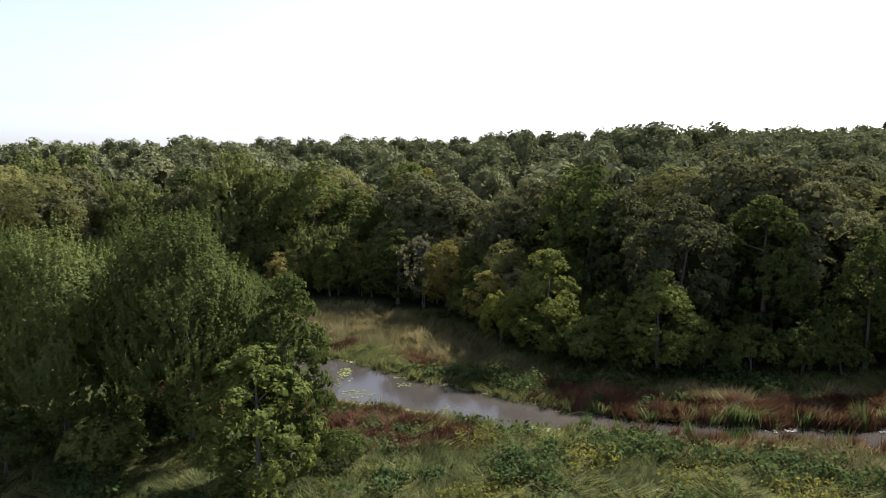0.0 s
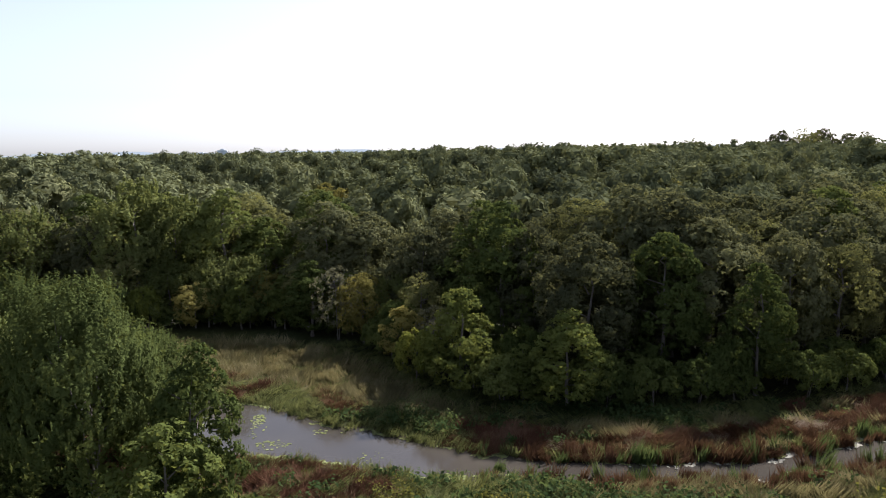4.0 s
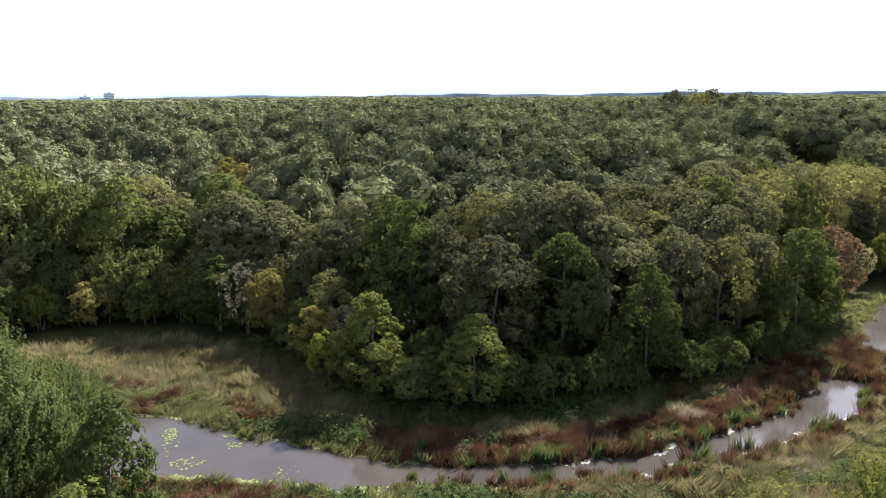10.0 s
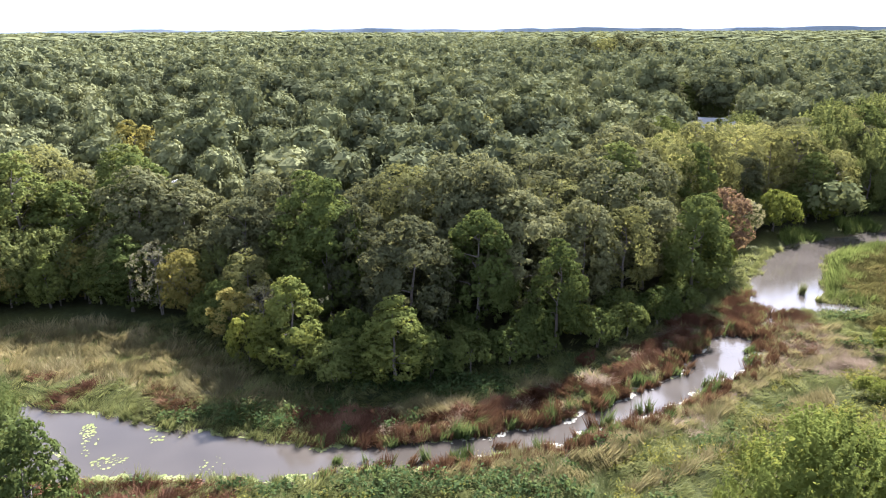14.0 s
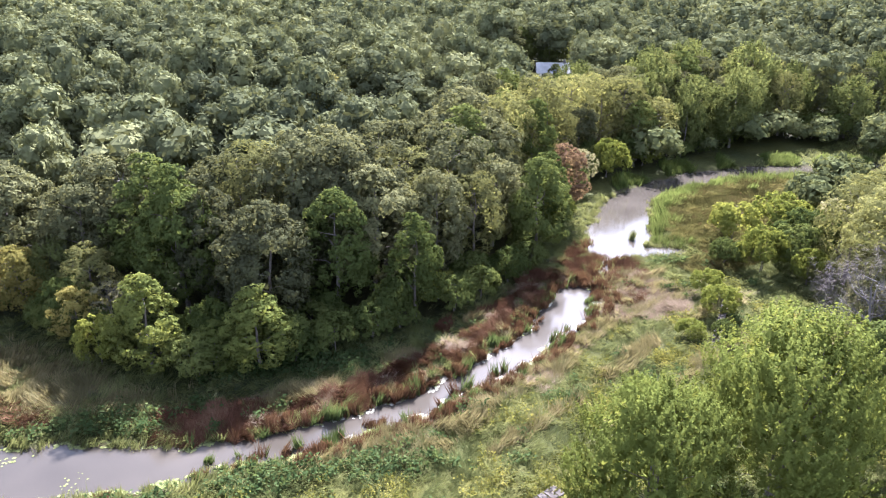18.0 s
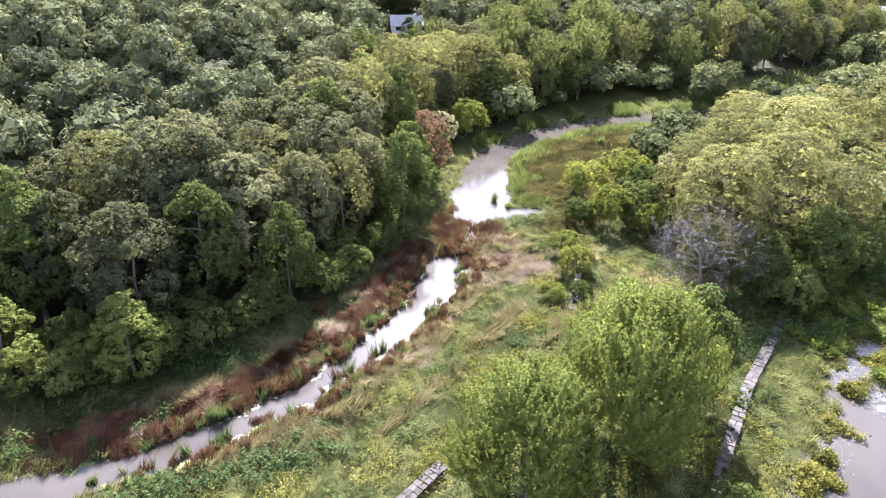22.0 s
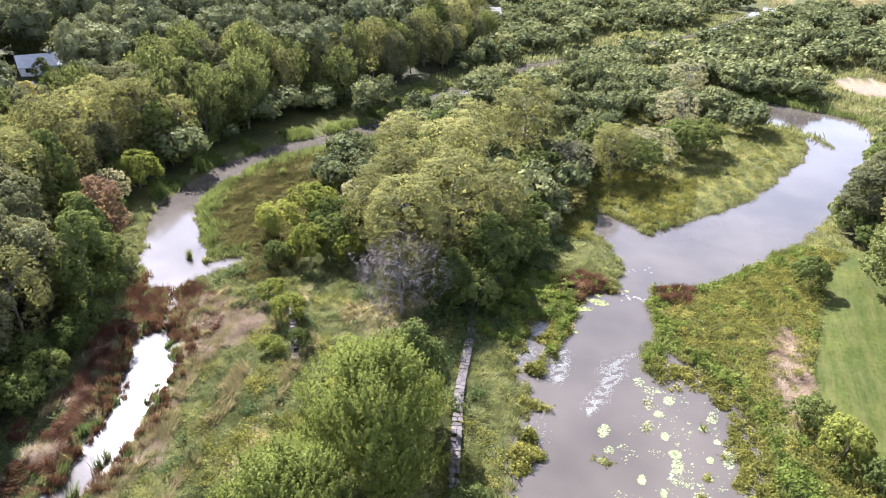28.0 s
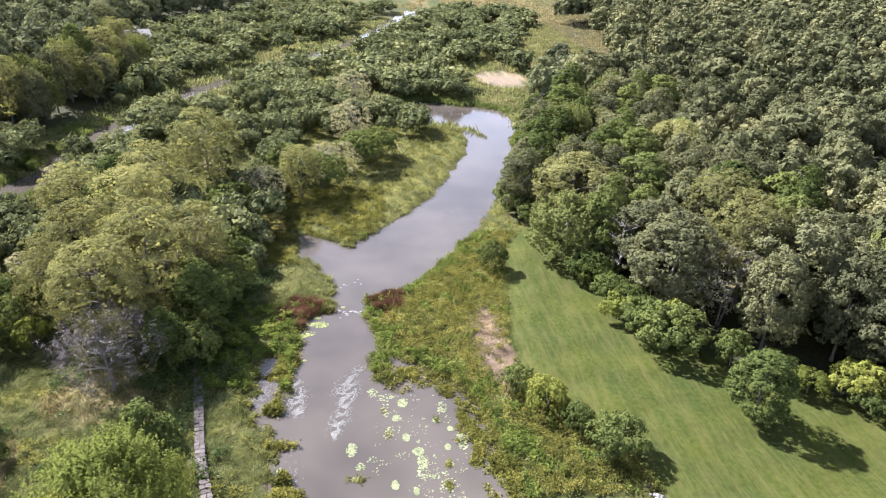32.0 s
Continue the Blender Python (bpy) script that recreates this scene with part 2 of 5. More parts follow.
def bm_mesh(name, bm, mat):
    me = bpy.data.meshes.new(name)
    bm.to_mesh(me)
    bm.free()
    me.materials.append(mat)
    return me


def part(name, bm, mat, parent, label=""):
    ob = new(name, bm_mesh(name, bm, mat))
    ob.parent = parent
    return tagged(ob, label)


def box(bm, x0, x1, y0, y1, z0, z1, m=None):
    vs = [bm.verts.new((x, y, z)) for z in (z0, z1) for y in (y0, y1) for x in (x0, x1)]
    for f in ((0, 2, 3, 1), (4, 5, 7, 6), (0, 1, 5, 4), (2, 6, 7, 3), (0, 4, 6, 2), (1, 3, 7, 5)):
        bm.faces.new([vs[i] for i in f])
    if m is not None:
        bmesh.ops.transform(bm, matrix=m, verts=vs)


def tube(bm, points, radii, sides=6):
    rings = []
    for i, p in enumerate(points):
        a, b = points[max(i - 1, 0)], points[min(i + 1, len(points) - 1)]
        d = (b - a).normalized()
        u = d.orthogonal().normalized()
        v = d.cross(u)
        rings.append([bm.verts.new(p + (u * math.cos(2 * math.pi * k / sides) + v * math.sin(2 * math.pi * k / sides)) * radii[i]) for k in range(sides)])
    for r, s in zip(rings, rings[1:]):
        for k in range(sides):
            bm.faces.new((r[k], r[(k + 1) % sides], s[(k + 1) % sides], s[k]))
    bm.faces.new(rings[-1])


# ---- the lie of the land ----
def way_points(*rows):
    return np.array(rows, float)


CREEK = way_points((-44, 80, 3), (-28, 71, 5), (-18, 65.5, 6), (-10, 61, 4.6), (-2, 57.5, 3.6), (6, 54, 2.3), (13, 52.4, 2.2), (22, 51.1, 2.5), (29, 51, 2.2), (36, 52.2, 2.6), (44, 54, 2.8), (50, 56.5, 3.1), (55, 58.9, 3.6), (58.8, 61.6, 3.8))
TRICKLE = way_points((60, 62.6, 1.4), (65.5, 65.0, 0.8), (68.8, 67.2, 0.7), (72.5, 70.5, 1.0))
POOL = way_points((74.2, 71.8, 4.2), (78.5, 74.8, 5.0), (82, 78, 5.0), (87, 82, 4.8), (93, 87, 4.0), (100, 90, 3.2), (116, 91.2, 3.2), (131, 88.4, 3.2), (146, 79.5, 3.9), (162, 73, 4.0), (186, 72, 4.2), (206, 68, 4.2), (228, 64, 4.4), (262, 47, 3.0), (303, 24, 4.5), (350, 2, 3.0), (405, -18, 6.0), (470, -40, 4.0))
TONGUE = way_points((77, 70, 2.8), (79.5, 68.2, 2.0), (83, 66.2, 1.1))
POND = way_points((30, -4, 13), (48, -3.5, 13), (60, -2.8, 14.5), (70, -1.2, 14.2), (78, 2, 9.6), (86, 5, 6.0), (93, 5, 5.8), (98, 3, 2.6), (104, 3, 2.7), (112, -1, 8.4), (120, -6, 9.2), (130, -13.5, 8.6), (146, -22.5, 7.2), (166, -30, 6.6), (187, -36.5, 6.4), (205, -39, 8.5), (218, -36, 12))
BAY = way_points((114, 2, 6.0), (121, 8.5, 4.6), (126, 11.5, 2.4))
SIDE_BAY = way_points((71, 13.2, 1.6), (79, 14.0, 2.4), (85, 14.2, 1.8))
FAR_BAY = way_points((216, -34, 11), (224, -22, 11))
WATERS = (CREEK, TRICKLE, POOL, TONGUE, POND, BAY, SIDE_BAY, FAR_BAY)
ISLET = way_points((195, -36.5, 0.7), (203, -33, 1.2), (210, -26.5, 1.1))
REED_BED = way_points((80.6, -1.8, 1.3), (84.4, -1.6, 1.5))


def off_line(x, y, line):
    """Distance to a line of changing half-width, minus that half-width."""
    best = np.full(np.shape(x), 1e9)
    for (ax, ay, aw), (bx, by, bw) in zip(line, line[1:]):
        dx, dy = bx - ax, by - ay
        k = np.clip(((x - ax) * dx + (y - ay) * dy) / (dx * dx + dy * dy), 0, 1)
        best = np.minimum(best, np.hypot(x - ax - k * dx, y - ay - k * dy) - (aw + k * (bw - aw)))
    return best


def waves(x, y, scale, seed):
    """Cheap smooth noise from crossed sines, about -1 to 1."""
    r = np.random.RandomState(seed)
    s = np.zeros(np.shape(x))
    for k in range(6):
        a, f, p = r.uniform(0, 6.28), r.uniform(0.6, 1.9) / scale, r.uniform(0, 6.28)
        s = s + np.sin((x * math.cos(a) + y * math.sin(a)) * f * 2 * math.pi + p)
    return s / 3.2


def shore(x, y):
    """Distance to the nearest water's edge, negative in the water."""
    d = np.full(np.shape(x), 1e9)
    for w in WATERS:
        d = np.minimum(d, off_line(x, y, w))
    d = d + 0.55 * waves(x, y, 7.0, 3) + 0.25 * waves(x, y, 2.3, 4)
    d = np.maximum(d, -off_line(x, y, ISLET))
    return np.maximum(d, -off_line(x, y, REED_BED))


NORTH_EDGE = way_points((-400, 60), (-90, 84), (-60, 96), (-31, 102), (-17, 101), (-5, 90), (5, 73), (16, 66), (37, 65), (49, 68), (58, 71), (66, 82), (80, 93), (95, 100), (132, 102), (150, 107), (170, 93), (200, 84), (230, 78), (270, 76), (315, 98), (370, 98), (420, 60), (600, 60))
SOUTH_EDGE = way_points((-400, -200), (40, -95), (60, -75), (68, -64), (76, -56), (83, -47), (93, -39), (108, -38), (124, -36.5), (136, -29.5), (146, -31.5), (166, -38), (187, -44), (205, -49), (219, -52), (245, -62), (260, -76), (320, -70), (420, -110), (600, -200))
LAWN_WEST = way_points((30, -48), (49, -36), (55, -34), (62, -32), (72, -25.5), (79, -21.8), (88, -21.5), (106, -24.5), (117, -26), (128, -31))


def north_of(x, y, edge):
    return y - np.interp(x, edge[:, 0], edge[:, 1])


def step(v, a, b):
    k = np.clip((v - a) / (b - a), 0, 1)
    return k * k * (3 - 2 * k)


def height(x, y):
    """The ground: flat marsh by the water, a wooded rise to the north."""
    d = shore(x, y)
    z = np.where(d < 0, np.maximum(-0.9, d * 0.45), 0.45 * step(d, -0.2, 3.0) + 0.06)
    z = z + 0.16 * waves(x, y, 9.0, 9) * step(d, 0.5, 4)
    rise = north_of(x, y, NORTH_EDGE)
    z = z + (5.5 + 2.0 * step(x, -60, 150)) * step(rise, 2, 130) * step(x, 700, 100) + 1.2 * np.maximum(0.0, 1.0 + waves(x, y, 90, 5)) * step(rise, 10, 90)
    z = z + 2.5 * np.exp(-((x - 133) ** 2 + (y - 168) ** 2) / 700.0)
    return z + 0.8 * step(-north_of(x, y, LAWN_WEST), -1, 5) * step(x, 150, 120)


def is_lawn(x, y):
    return step(-north_of(x, y, LAWN_WEST), -0.2, 0.6) * step(north_of(x, y, SOUTH_EDGE), -5.0, -3.0) * step(x, 131, 128) * step(x, 20, 30)


# what grows where: colour of the low cover
C_STRAW = (0.12, 0.092, 0.068)
C_FLOOR, C_MARSH, C_BROWN, C_TAN = (0.030, 0.033, 0.018), (0.040, 0.046, 0.017), (0.065, 0.038, 0.026), (0.13, 0.112, 0.062)
C_LAWN, C_MUD, C_GOLD, C_DARK, C_SAND = (0.0255, 0.035, 0.0085), (0.060, 0.050, 0.040), (0.070, 0.074, 0.024), (0.035, 0.045, 0.020), (0.125, 0.106, 0.086)


def zones(x, y):
    """Weights of each kind of low cover at places on the ground."""
    d = shore(x, y)
    creek = off_line(x, y, CREEK)
    rise = north_of(x, y, NORTH_EDGE)
    south = north_of(x, y, SOUTH_EDGE)
    w = waves(x, y, 11.0, 21)
    w2 = waves(x, y, 5.0, 22)
    side = y - np.interp(x, CREEK[:, 0], CREEK[:, 1])
    z = {}
    z["floor"] = np.maximum(step(rise, -2, 3), step(-south, -1, 4)) * (1 - step(x, 255, 270) * step(np.abs(y + 82), 30, 16))
    lawn = is_lawn(x, y)
    z["lawn"] = lawn
    brown = step(creek, 5.4 + 1.2 * w, 4.0) * (side > 0) * step(x, 2, 9) * step(x, 64, 58) * step(w2 + 0.55 * (creek < 4.5) + 0.5 * waves(x, y, 2.6, 23), -0.15, 0.25)
    brown = np.maximum(brown, step(np.hypot(x - 68, y - 68), 7.0, 4.0) * step(w2, -0.5, 0.2))
    brown = np.maximum(brown, step(np.hypot(x - 64.5, y - 61.5) + 1.5 * w2, 6.5, 4.5) * step(waves(x, y, 3.3, 28), -0.3, 0.1))
    brown = np.maximum(brown, step(np.hypot(x - 97.0, (y - 9.8) * 1.1) + 1.6 * w2, 5.2, 4.2) * step(waves(x, y, 2.7, 31), -0.8, -0.2))
    brown = np.maximum(brown, step(np.hypot(x - 101.5, (y + 3.2) * 1.4) + 1.6 * w2, 4.6, 3.6) * step(waves(x, y, 2.7, 31), -0.8, -0.2))
    brown = np.maximum(brown, 0.8 * step(creek, 7, 5) * step(x, -2, -8) * (side > 0) * step(w, 0.1, 0.5))
    brown = np.maximum(brown, step(creek + 1.5 * w2, 8.5, 6.5) * step(x, 1, -5) * (side < 0) * step(waves(x, y, 3.4, 27), -0.6, 0.0))
    isle = (off_line(x, y, POOL) < 22) & (y < np.interp(x, POOL[:, 0], POOL[:, 1])) & (x > 78) & (x < 150) & (y > 56)
    z["isle"] = isle * step(d, 2.0, 3.5)
    brown = np.maximum(brown, 0.2 * isle * step(d, 3, 6) * step(w, 0.0, 0.7))
    z["brown"] = brown
    tan = step(-x, -12, 2) * (side > 0) * step(creek, 3, 7) * step(rise, -4, -12) * step(w2, -0.9, -0.2)
    tan = np.maximum(tan, step(creek + 1.3 * w2, 3.6, 1.6) * (side < 0) * step(x, 12, 22) * step(x, 70, 64))
    tan = np.maximum(tan, 0.9 * step(np.hypot(x - 66, y - 58), 7, 4) * step(w, -0.3, 0.3))
    tan = np.maximum(tan, 0.7 * step(np.hypot(x - 78, y - 36), 8, 5))
    tan = np.maximum(tan, step(np.hypot((x - 18) * 0.35, y - 58.6), 2.0, 1.0))
    tan = np.maximum(tan, 0.9 * step(creek, 7.5, 5.5) * (side > 0) * step(x, 10, 20) * step(x, 60, 50) * step(waves(x, y, 6, 24), 0.5, 0.9))
    tan = np.maximum(tan, 0.8 * (side < 0) * step(x, 20, 34) * step(x, 84, 76) * step(y, 34, 40) * step(waves(x, y, 9, 26) + 0.4 * w2, 0.45, 0.8))
    z["tan"] = tan
    gold = step(x, 60, 66) * step(x, 128, 122) * (y < 1) * (1 - lawn) * step(d, 0.2, 1.0)
    gold = np.maximum(gold, step(x, 118, 124) * step(x, 212, 200) * step(np.abs(y + 8), 32, 24) * step(w2, -0.6, 0.4) * step(d, 0.3, 1.5))
    gold = np.maximum(gold, step(np.hypot((x - 40) * 0.6, y - 36), 9, 5) * step(w, -0.2, 0.6))
    gold = np.maximum(gold, 0.4 * step(np.abs(y - np.interp(x, [40, 100], [13.5, 15])), 3.2, 1.5) * step(x, 44, 50) * step(x, 108, 98))
    meadow = (side < 0) * step(x, -12, -4) * step(x, 84, 76) * step(y, 15, 19) * step(creek, 2.5, 5)
    gold = np.maximum(gold, 0.6 * meadow * step(waves(x, y, 10, 25) + 0.35 * w2, 0.25, 0.6))
    z["gold"] = gold
    z["dark"] = step(rise, -9, -3) * step(x, -30, -10) * step(x, 75, 60)
    z["mud"] = step(d, 0.5, 0.0)
    z["sand"] = step(np.hypot((x - 272) * 0.7, y + 56) + 2.6 * w2 + 2.0 * w, 10.5, 9.3)
    right = (side < 0) * step(creek, 2.6 + 1.6 * waves(x, y, 8, 161), 1.8 + 1.6 * waves(x, y, 8, 161)) * step(x, 22, 28) * step(waves(x, y, 4.5, 162), -0.5, -0.2)
    heads = step(np.hypot((x - 65.5) * 0.8, y - 57) + w2, 6.5, 5.0) * step(waves(x, y, 4.5, 163), -0.6, -0.1)
    left = (side > 0) * step(creek, 0.9, 1.4) * step(creek, 6, 5) * step(x, 10, 14) * step(waves(x, y, 6, 24), 0.4, 0.55)
    lawn_side = step(np.hypot((x - 87) * 0.24, y + 18.8) + 0.6 * w2, 3.1, 2.2) * step(waves(x, y, 3.5, 168), -0.7, -0.2)
    z["straw"] = np.maximum(np.maximum(right, heads), left) * step(x, 74, 70) + lawn_side * (1 - lawn)
    z["tan"] = np.maximum(z["tan"], 0.6 * step(x, 228, 240) * step(waves(x, y, 40, 29) + 0.4 * w, 0.2, 0.6))
    z["dark"] = np.maximum(z["dark"], step(x, 215, 235) * step(waves(x, y, 55, 30) + 0.4 * w, 0.0, 0.5))
    z["tan"] = np.maximum(z["tan"], 0.4 * step(x, 255, 275) * step(np.abs(y + 80), 26, 14))
    return z


def cover_colour(x, y):
    z = zones(x, y)
    c = np.ones(np.shape(x) + (3,)) * C_MARSH
    for key, col in (("dark", C_DARK), ("gold", C_GOLD), ("tan", C_TAN), ("straw", C_STRAW), ("brown", C_BROWN), ("floor", C_FLOOR), ("sand", C_SAND), ("lawn", C_LAWN), ("mud", C_MUD)):
        k = z[key][..., None]
        c = c * (1 - k) + np.array(col) * k
    return c, z["lawn"]


def spaced(lo, fine_lo, fine_hi, hi, fine, grow):
    mid = np.arange(fine_lo, fine_hi + fine, fine)
    def out(start, end):
        v, s, p = [], fine, start
        while p < end:
            s *= grow
            p += s
            v.append(min(p, end))
        return np.array(v)
    return np.concatenate([-out(-fine_lo, -lo)[::-1], mid, out(mid[-1], hi)])


def build_ground():
    xs = spaced(-4600, -36, 132, 4600, 0.9, 1.07)
    ys = spaced(-4600, -60, 104, 4600, 0.9, 1.07)
    gx, gy = np.meshgrid(xs, ys)
    gz = height(gx, gy)
    nx, ny = len(xs), len(ys)
    me = bpy.data.meshes.new("ground")
    me.vertices.add(nx * ny)
    me.vertices.foreach_set("co", np.stack([gx, gy, gz], -1).astype(np.float32).ravel())
    i = np.arange(nx * ny).reshape(ny, nx)
    quads = np.stack([i[:-1, :-1], i[:-1, 1:], i[1:, 1:], i[1:, :-1]], -1).reshape(-1, 4).astype(np.int32)
    me.loops.add(len(quads) * 4)
    me.loops.foreach_set("vertex_index", quads.ravel())
    me.polygons.add(len(quads))
    me.polygons.foreach_set("loop_start", np.arange(0, len(quads) * 4, 4, dtype=np.int32))
    c, lawn = cover_colour(gx.ravel(), gy.ravel())
    a = me.attributes.new("cover", "FLOAT_COLOR", "POINT")
    a.data.foreach_set("color", np.concatenate([c, np.ones((len(c), 1))], 1).astype(np.float32).ravel())
    b = me.attributes.new("lawn", "FLOAT", "POINT")
    b.data.foreach_set("value", lawn.astype(np.float32))
    me.materials.append(M_GROUND)
    me.update(calc_edges=True)
    me.polygons.foreach_set("use_smooth", np.ones(len(quads), dtype=bool))
    return tagged(new("ground", me), "marshy ground with a mown lawn and a wooded rise", "ground", kind="structure")


build_ground()


def build_water():
    bm = bmesh.new()
    vs = [bm.verts.new((x, y, 0)) for x, y in ((-120, -90), (560, -90), (560, 140), (-120, 140))]
    bm.faces.new(vs)
    tagged(new("water", bm_mesh("water", bm, M_WATER)), "still brown creek and pond water", "water", kind="structure")


build_water()


# ---- trees ----
def unit(v):
    return v / np.maximum(np.linalg.norm(v, axis=-1, keepdims=True), 1e-9)


def crown_faces(r, tall, wide, base, count, leaf, lobes, slim=0.8, flow=0.0, top=0.0, squash=0.85, tuft=0.13, each=24, low=-0.95, deep=36, dome=0.3, rag=0.3, knob=(0.2, 0.38)):
    """Leaves in domed tufts on the outside of rounded boughs. flow: tufts drawn out into upswept sprays, as on willows; top: narrows the crown upwards; deep: leaves inside each bough; dome: how far the leaves face as the whole crown does; rag: how much they differ; knob: least and largest bough."""
    a = (tall - base) / 2
    zc = base + a
    k = np.arange(lobes) + 0.5
    uz = np.clip(low + (1 - low) * k / lobes + r.normal(size=lobes) * 0.08, -1, 1)
    phi = k * 2.39996 + r.uniform(-0.6, 0.6, lobes)
    rho = np.sqrt(1 - np.where(uz < 0, 0.72 * uz, uz) ** 2)
    u = np.stack([rho * np.cos(phi), rho * np.sin(phi), uz], -1)
    narrow = 1 - top * np.clip(uz, 0, 1)
    rad = wide * r.uniform(*knob, lobes) * (1 - 0.35 * top * np.clip(uz, 0, 1))
    out = np.maximum(wide * r.uniform(0.84, 1.04, lobes) * narrow - rad, wide * 0.12)
    cen = np.stack([u[:, 0] * out, u[:, 1] * out, zc + uz * np.maximum(a * r.uniform(0.86, 1.0, lobes) - rad * squash, a * 0.2)], -1)
    rounds = np.array([1, 1, squash])
    want = max(lobes, count // each)
    pick = r.choice(lobes, want * 4, p=rad**2 / (rad**2).sum())
    d = unit(unit(r.normal(size=(want * 4, 3))) + 0.75 * u[pick] + np.array([0, 0, 0.3]))
    tc = cen[pick] + d * (rad[pick] * r.uniform(0.8, 1.04, want * 4))[:, None] * rounds
    hidden = np.zeros(len(tc), bool)
    for c, q in zip(cen, rad):
        hidden |= np.linalg.norm((tc - c) / rounds, axis=1) < q * 0.76
    tc, d = tc[~hidden][:want], d[~hidden][:want]
    tr = wide * tuft * r.uniform(0.6, 1.35, len(tc))
    P, D, Q = (np.repeat(v, each, 0) for v in (tc, d, tr[:, None]))
    e = unit(unit(r.normal(size=P.shape)) + 0.75 * D + np.array([0, 0, 0.3]))
    if flow:
        axis = unit(D * 0.75 + np.array([0, 0, 1.0]))
        along = r.uniform(-1, 1, (len(P), 1))
        p = P + axis * Q * along * (1 + 1.3 * flow) + e * Q * 0.55 * (1.15 - along) * 0.6
    else:
        p = P + e * Q * r.uniform(0.55, 1.05, (len(P), 1)) * np.array([1, 1, 0.8])
    n = e
    s = leaf * r.uniform(0.55, 1.4, (len(p), 1))
    if deep:
        f = unit(r.normal(size=(lobes * deep, 3)))
        q = np.repeat(rad, deep)[:, None]
        p = np.concatenate([p, np.repeat(cen, deep, 0) + f * q * r.uniform(0.45, 0.78, (len(f), 1)) * rounds])
        n = np.concatenate([n, f])
        s = np.concatenate([s, q * r.uniform(0.24, 0.44, (len(f), 1))])
    whole = unit((p - np.array([0, 0, zc - 0.15 * a])) / np.array([wide, wide, a]))
    n = unit(n * (1 - dome) + whole * dome + r.normal(size=n.shape) * rag)
    t = np.cross(n, r.normal(size=n.shape))
    if flow:
        t[: len(P)] = unit(t[: len(P)]) * (1 - flow) + flow * axis * 1.6
    t = unit(t - n * (t * n).sum(1, keepdims=True))
    b = np.cross(n, t) * slim * r.uniform(0.7, 1.2, (len(p), 1))
    k = r.uniform(-0.25, 0.25, (len(p), 1))
    return np.stack([p - t * s * 0.55, p + b * s * 0.6 + t * s * (0.35 + k), p - b * s * 0.6 + t * s * (0.35 - k)], 1)


def trunk_mesh(r, tall, wide, base, mat, limbs=7, girth=0.025, stems=1, twigs=0):
    bm = bmesh.new()
    for s in range(stems):
        lean = Vector((r.uniform(-1, 1), r.uniform(-1, 1), 0)) * (0.10 if stems == 1 else 0.35) * wide
        foot = Vector((r.uniform(-0.3, 0.3), r.uniform(-0.3, 0.3), 0)) * (stems > 1)
        top = lean + Vector((0, 0, tall * 0.86))
        pts = [foot + (top - foot) * k + Vector((r.normal(), r.normal(), 0)) * 0.02 * tall * k for k in (0, 0.06, 0.25, 0.5, 0.75, 1)]
        pts[0] = foot + Vector((0, 0, -0.6))
        g = tall * girth / math.sqrt(stems)
        tube(bm, pts, [g * 1.5, g * 1.05, g * 0.85, g * 0.6, g * 0.35, g * 0.08])
        for i in range(limbs):
            k = r.uniform(0.22, 0.9) if base > 1 else r.uniform(0.1, 0.9)
            a = r.uniform(0, 6.28)
            start = foot + (top - foot) * k
            reach = wide * r.uniform(0.55, 0.85) * (1.1 - 0.5 * k) * (0.6 if stems > 2 else 1)
            end = start + Vector((math.cos(a) * reach, math.sin(a) * reach, reach * r.uniform(0.25, 0.8)))
            mid = (start + end) / 2 + Vector((r.normal(), r.normal(), r.uniform(-0.5, 1.5))) * 0.06 * wide
            tube(bm, [start, mid, end], [g * 0.4, g * 0.25, g * 0.05], 5)
            for j in range(twigs):
                q = start + (end - start) * r.uniform(0.3, 0.95)
                v = Vector((r.normal(), r.normal(), r.uniform(0.0, 1.3))).normalized() * reach * r.uniform(0.25, 0.5)
                tube(bm, [q, q + v * 0.5 + Vector((0, 0, 0.04 * reach)), q + v], [g * 0.16, g * 0.1, g * 0.03], 4)
    return bm_mesh("trunk", bm, mat)


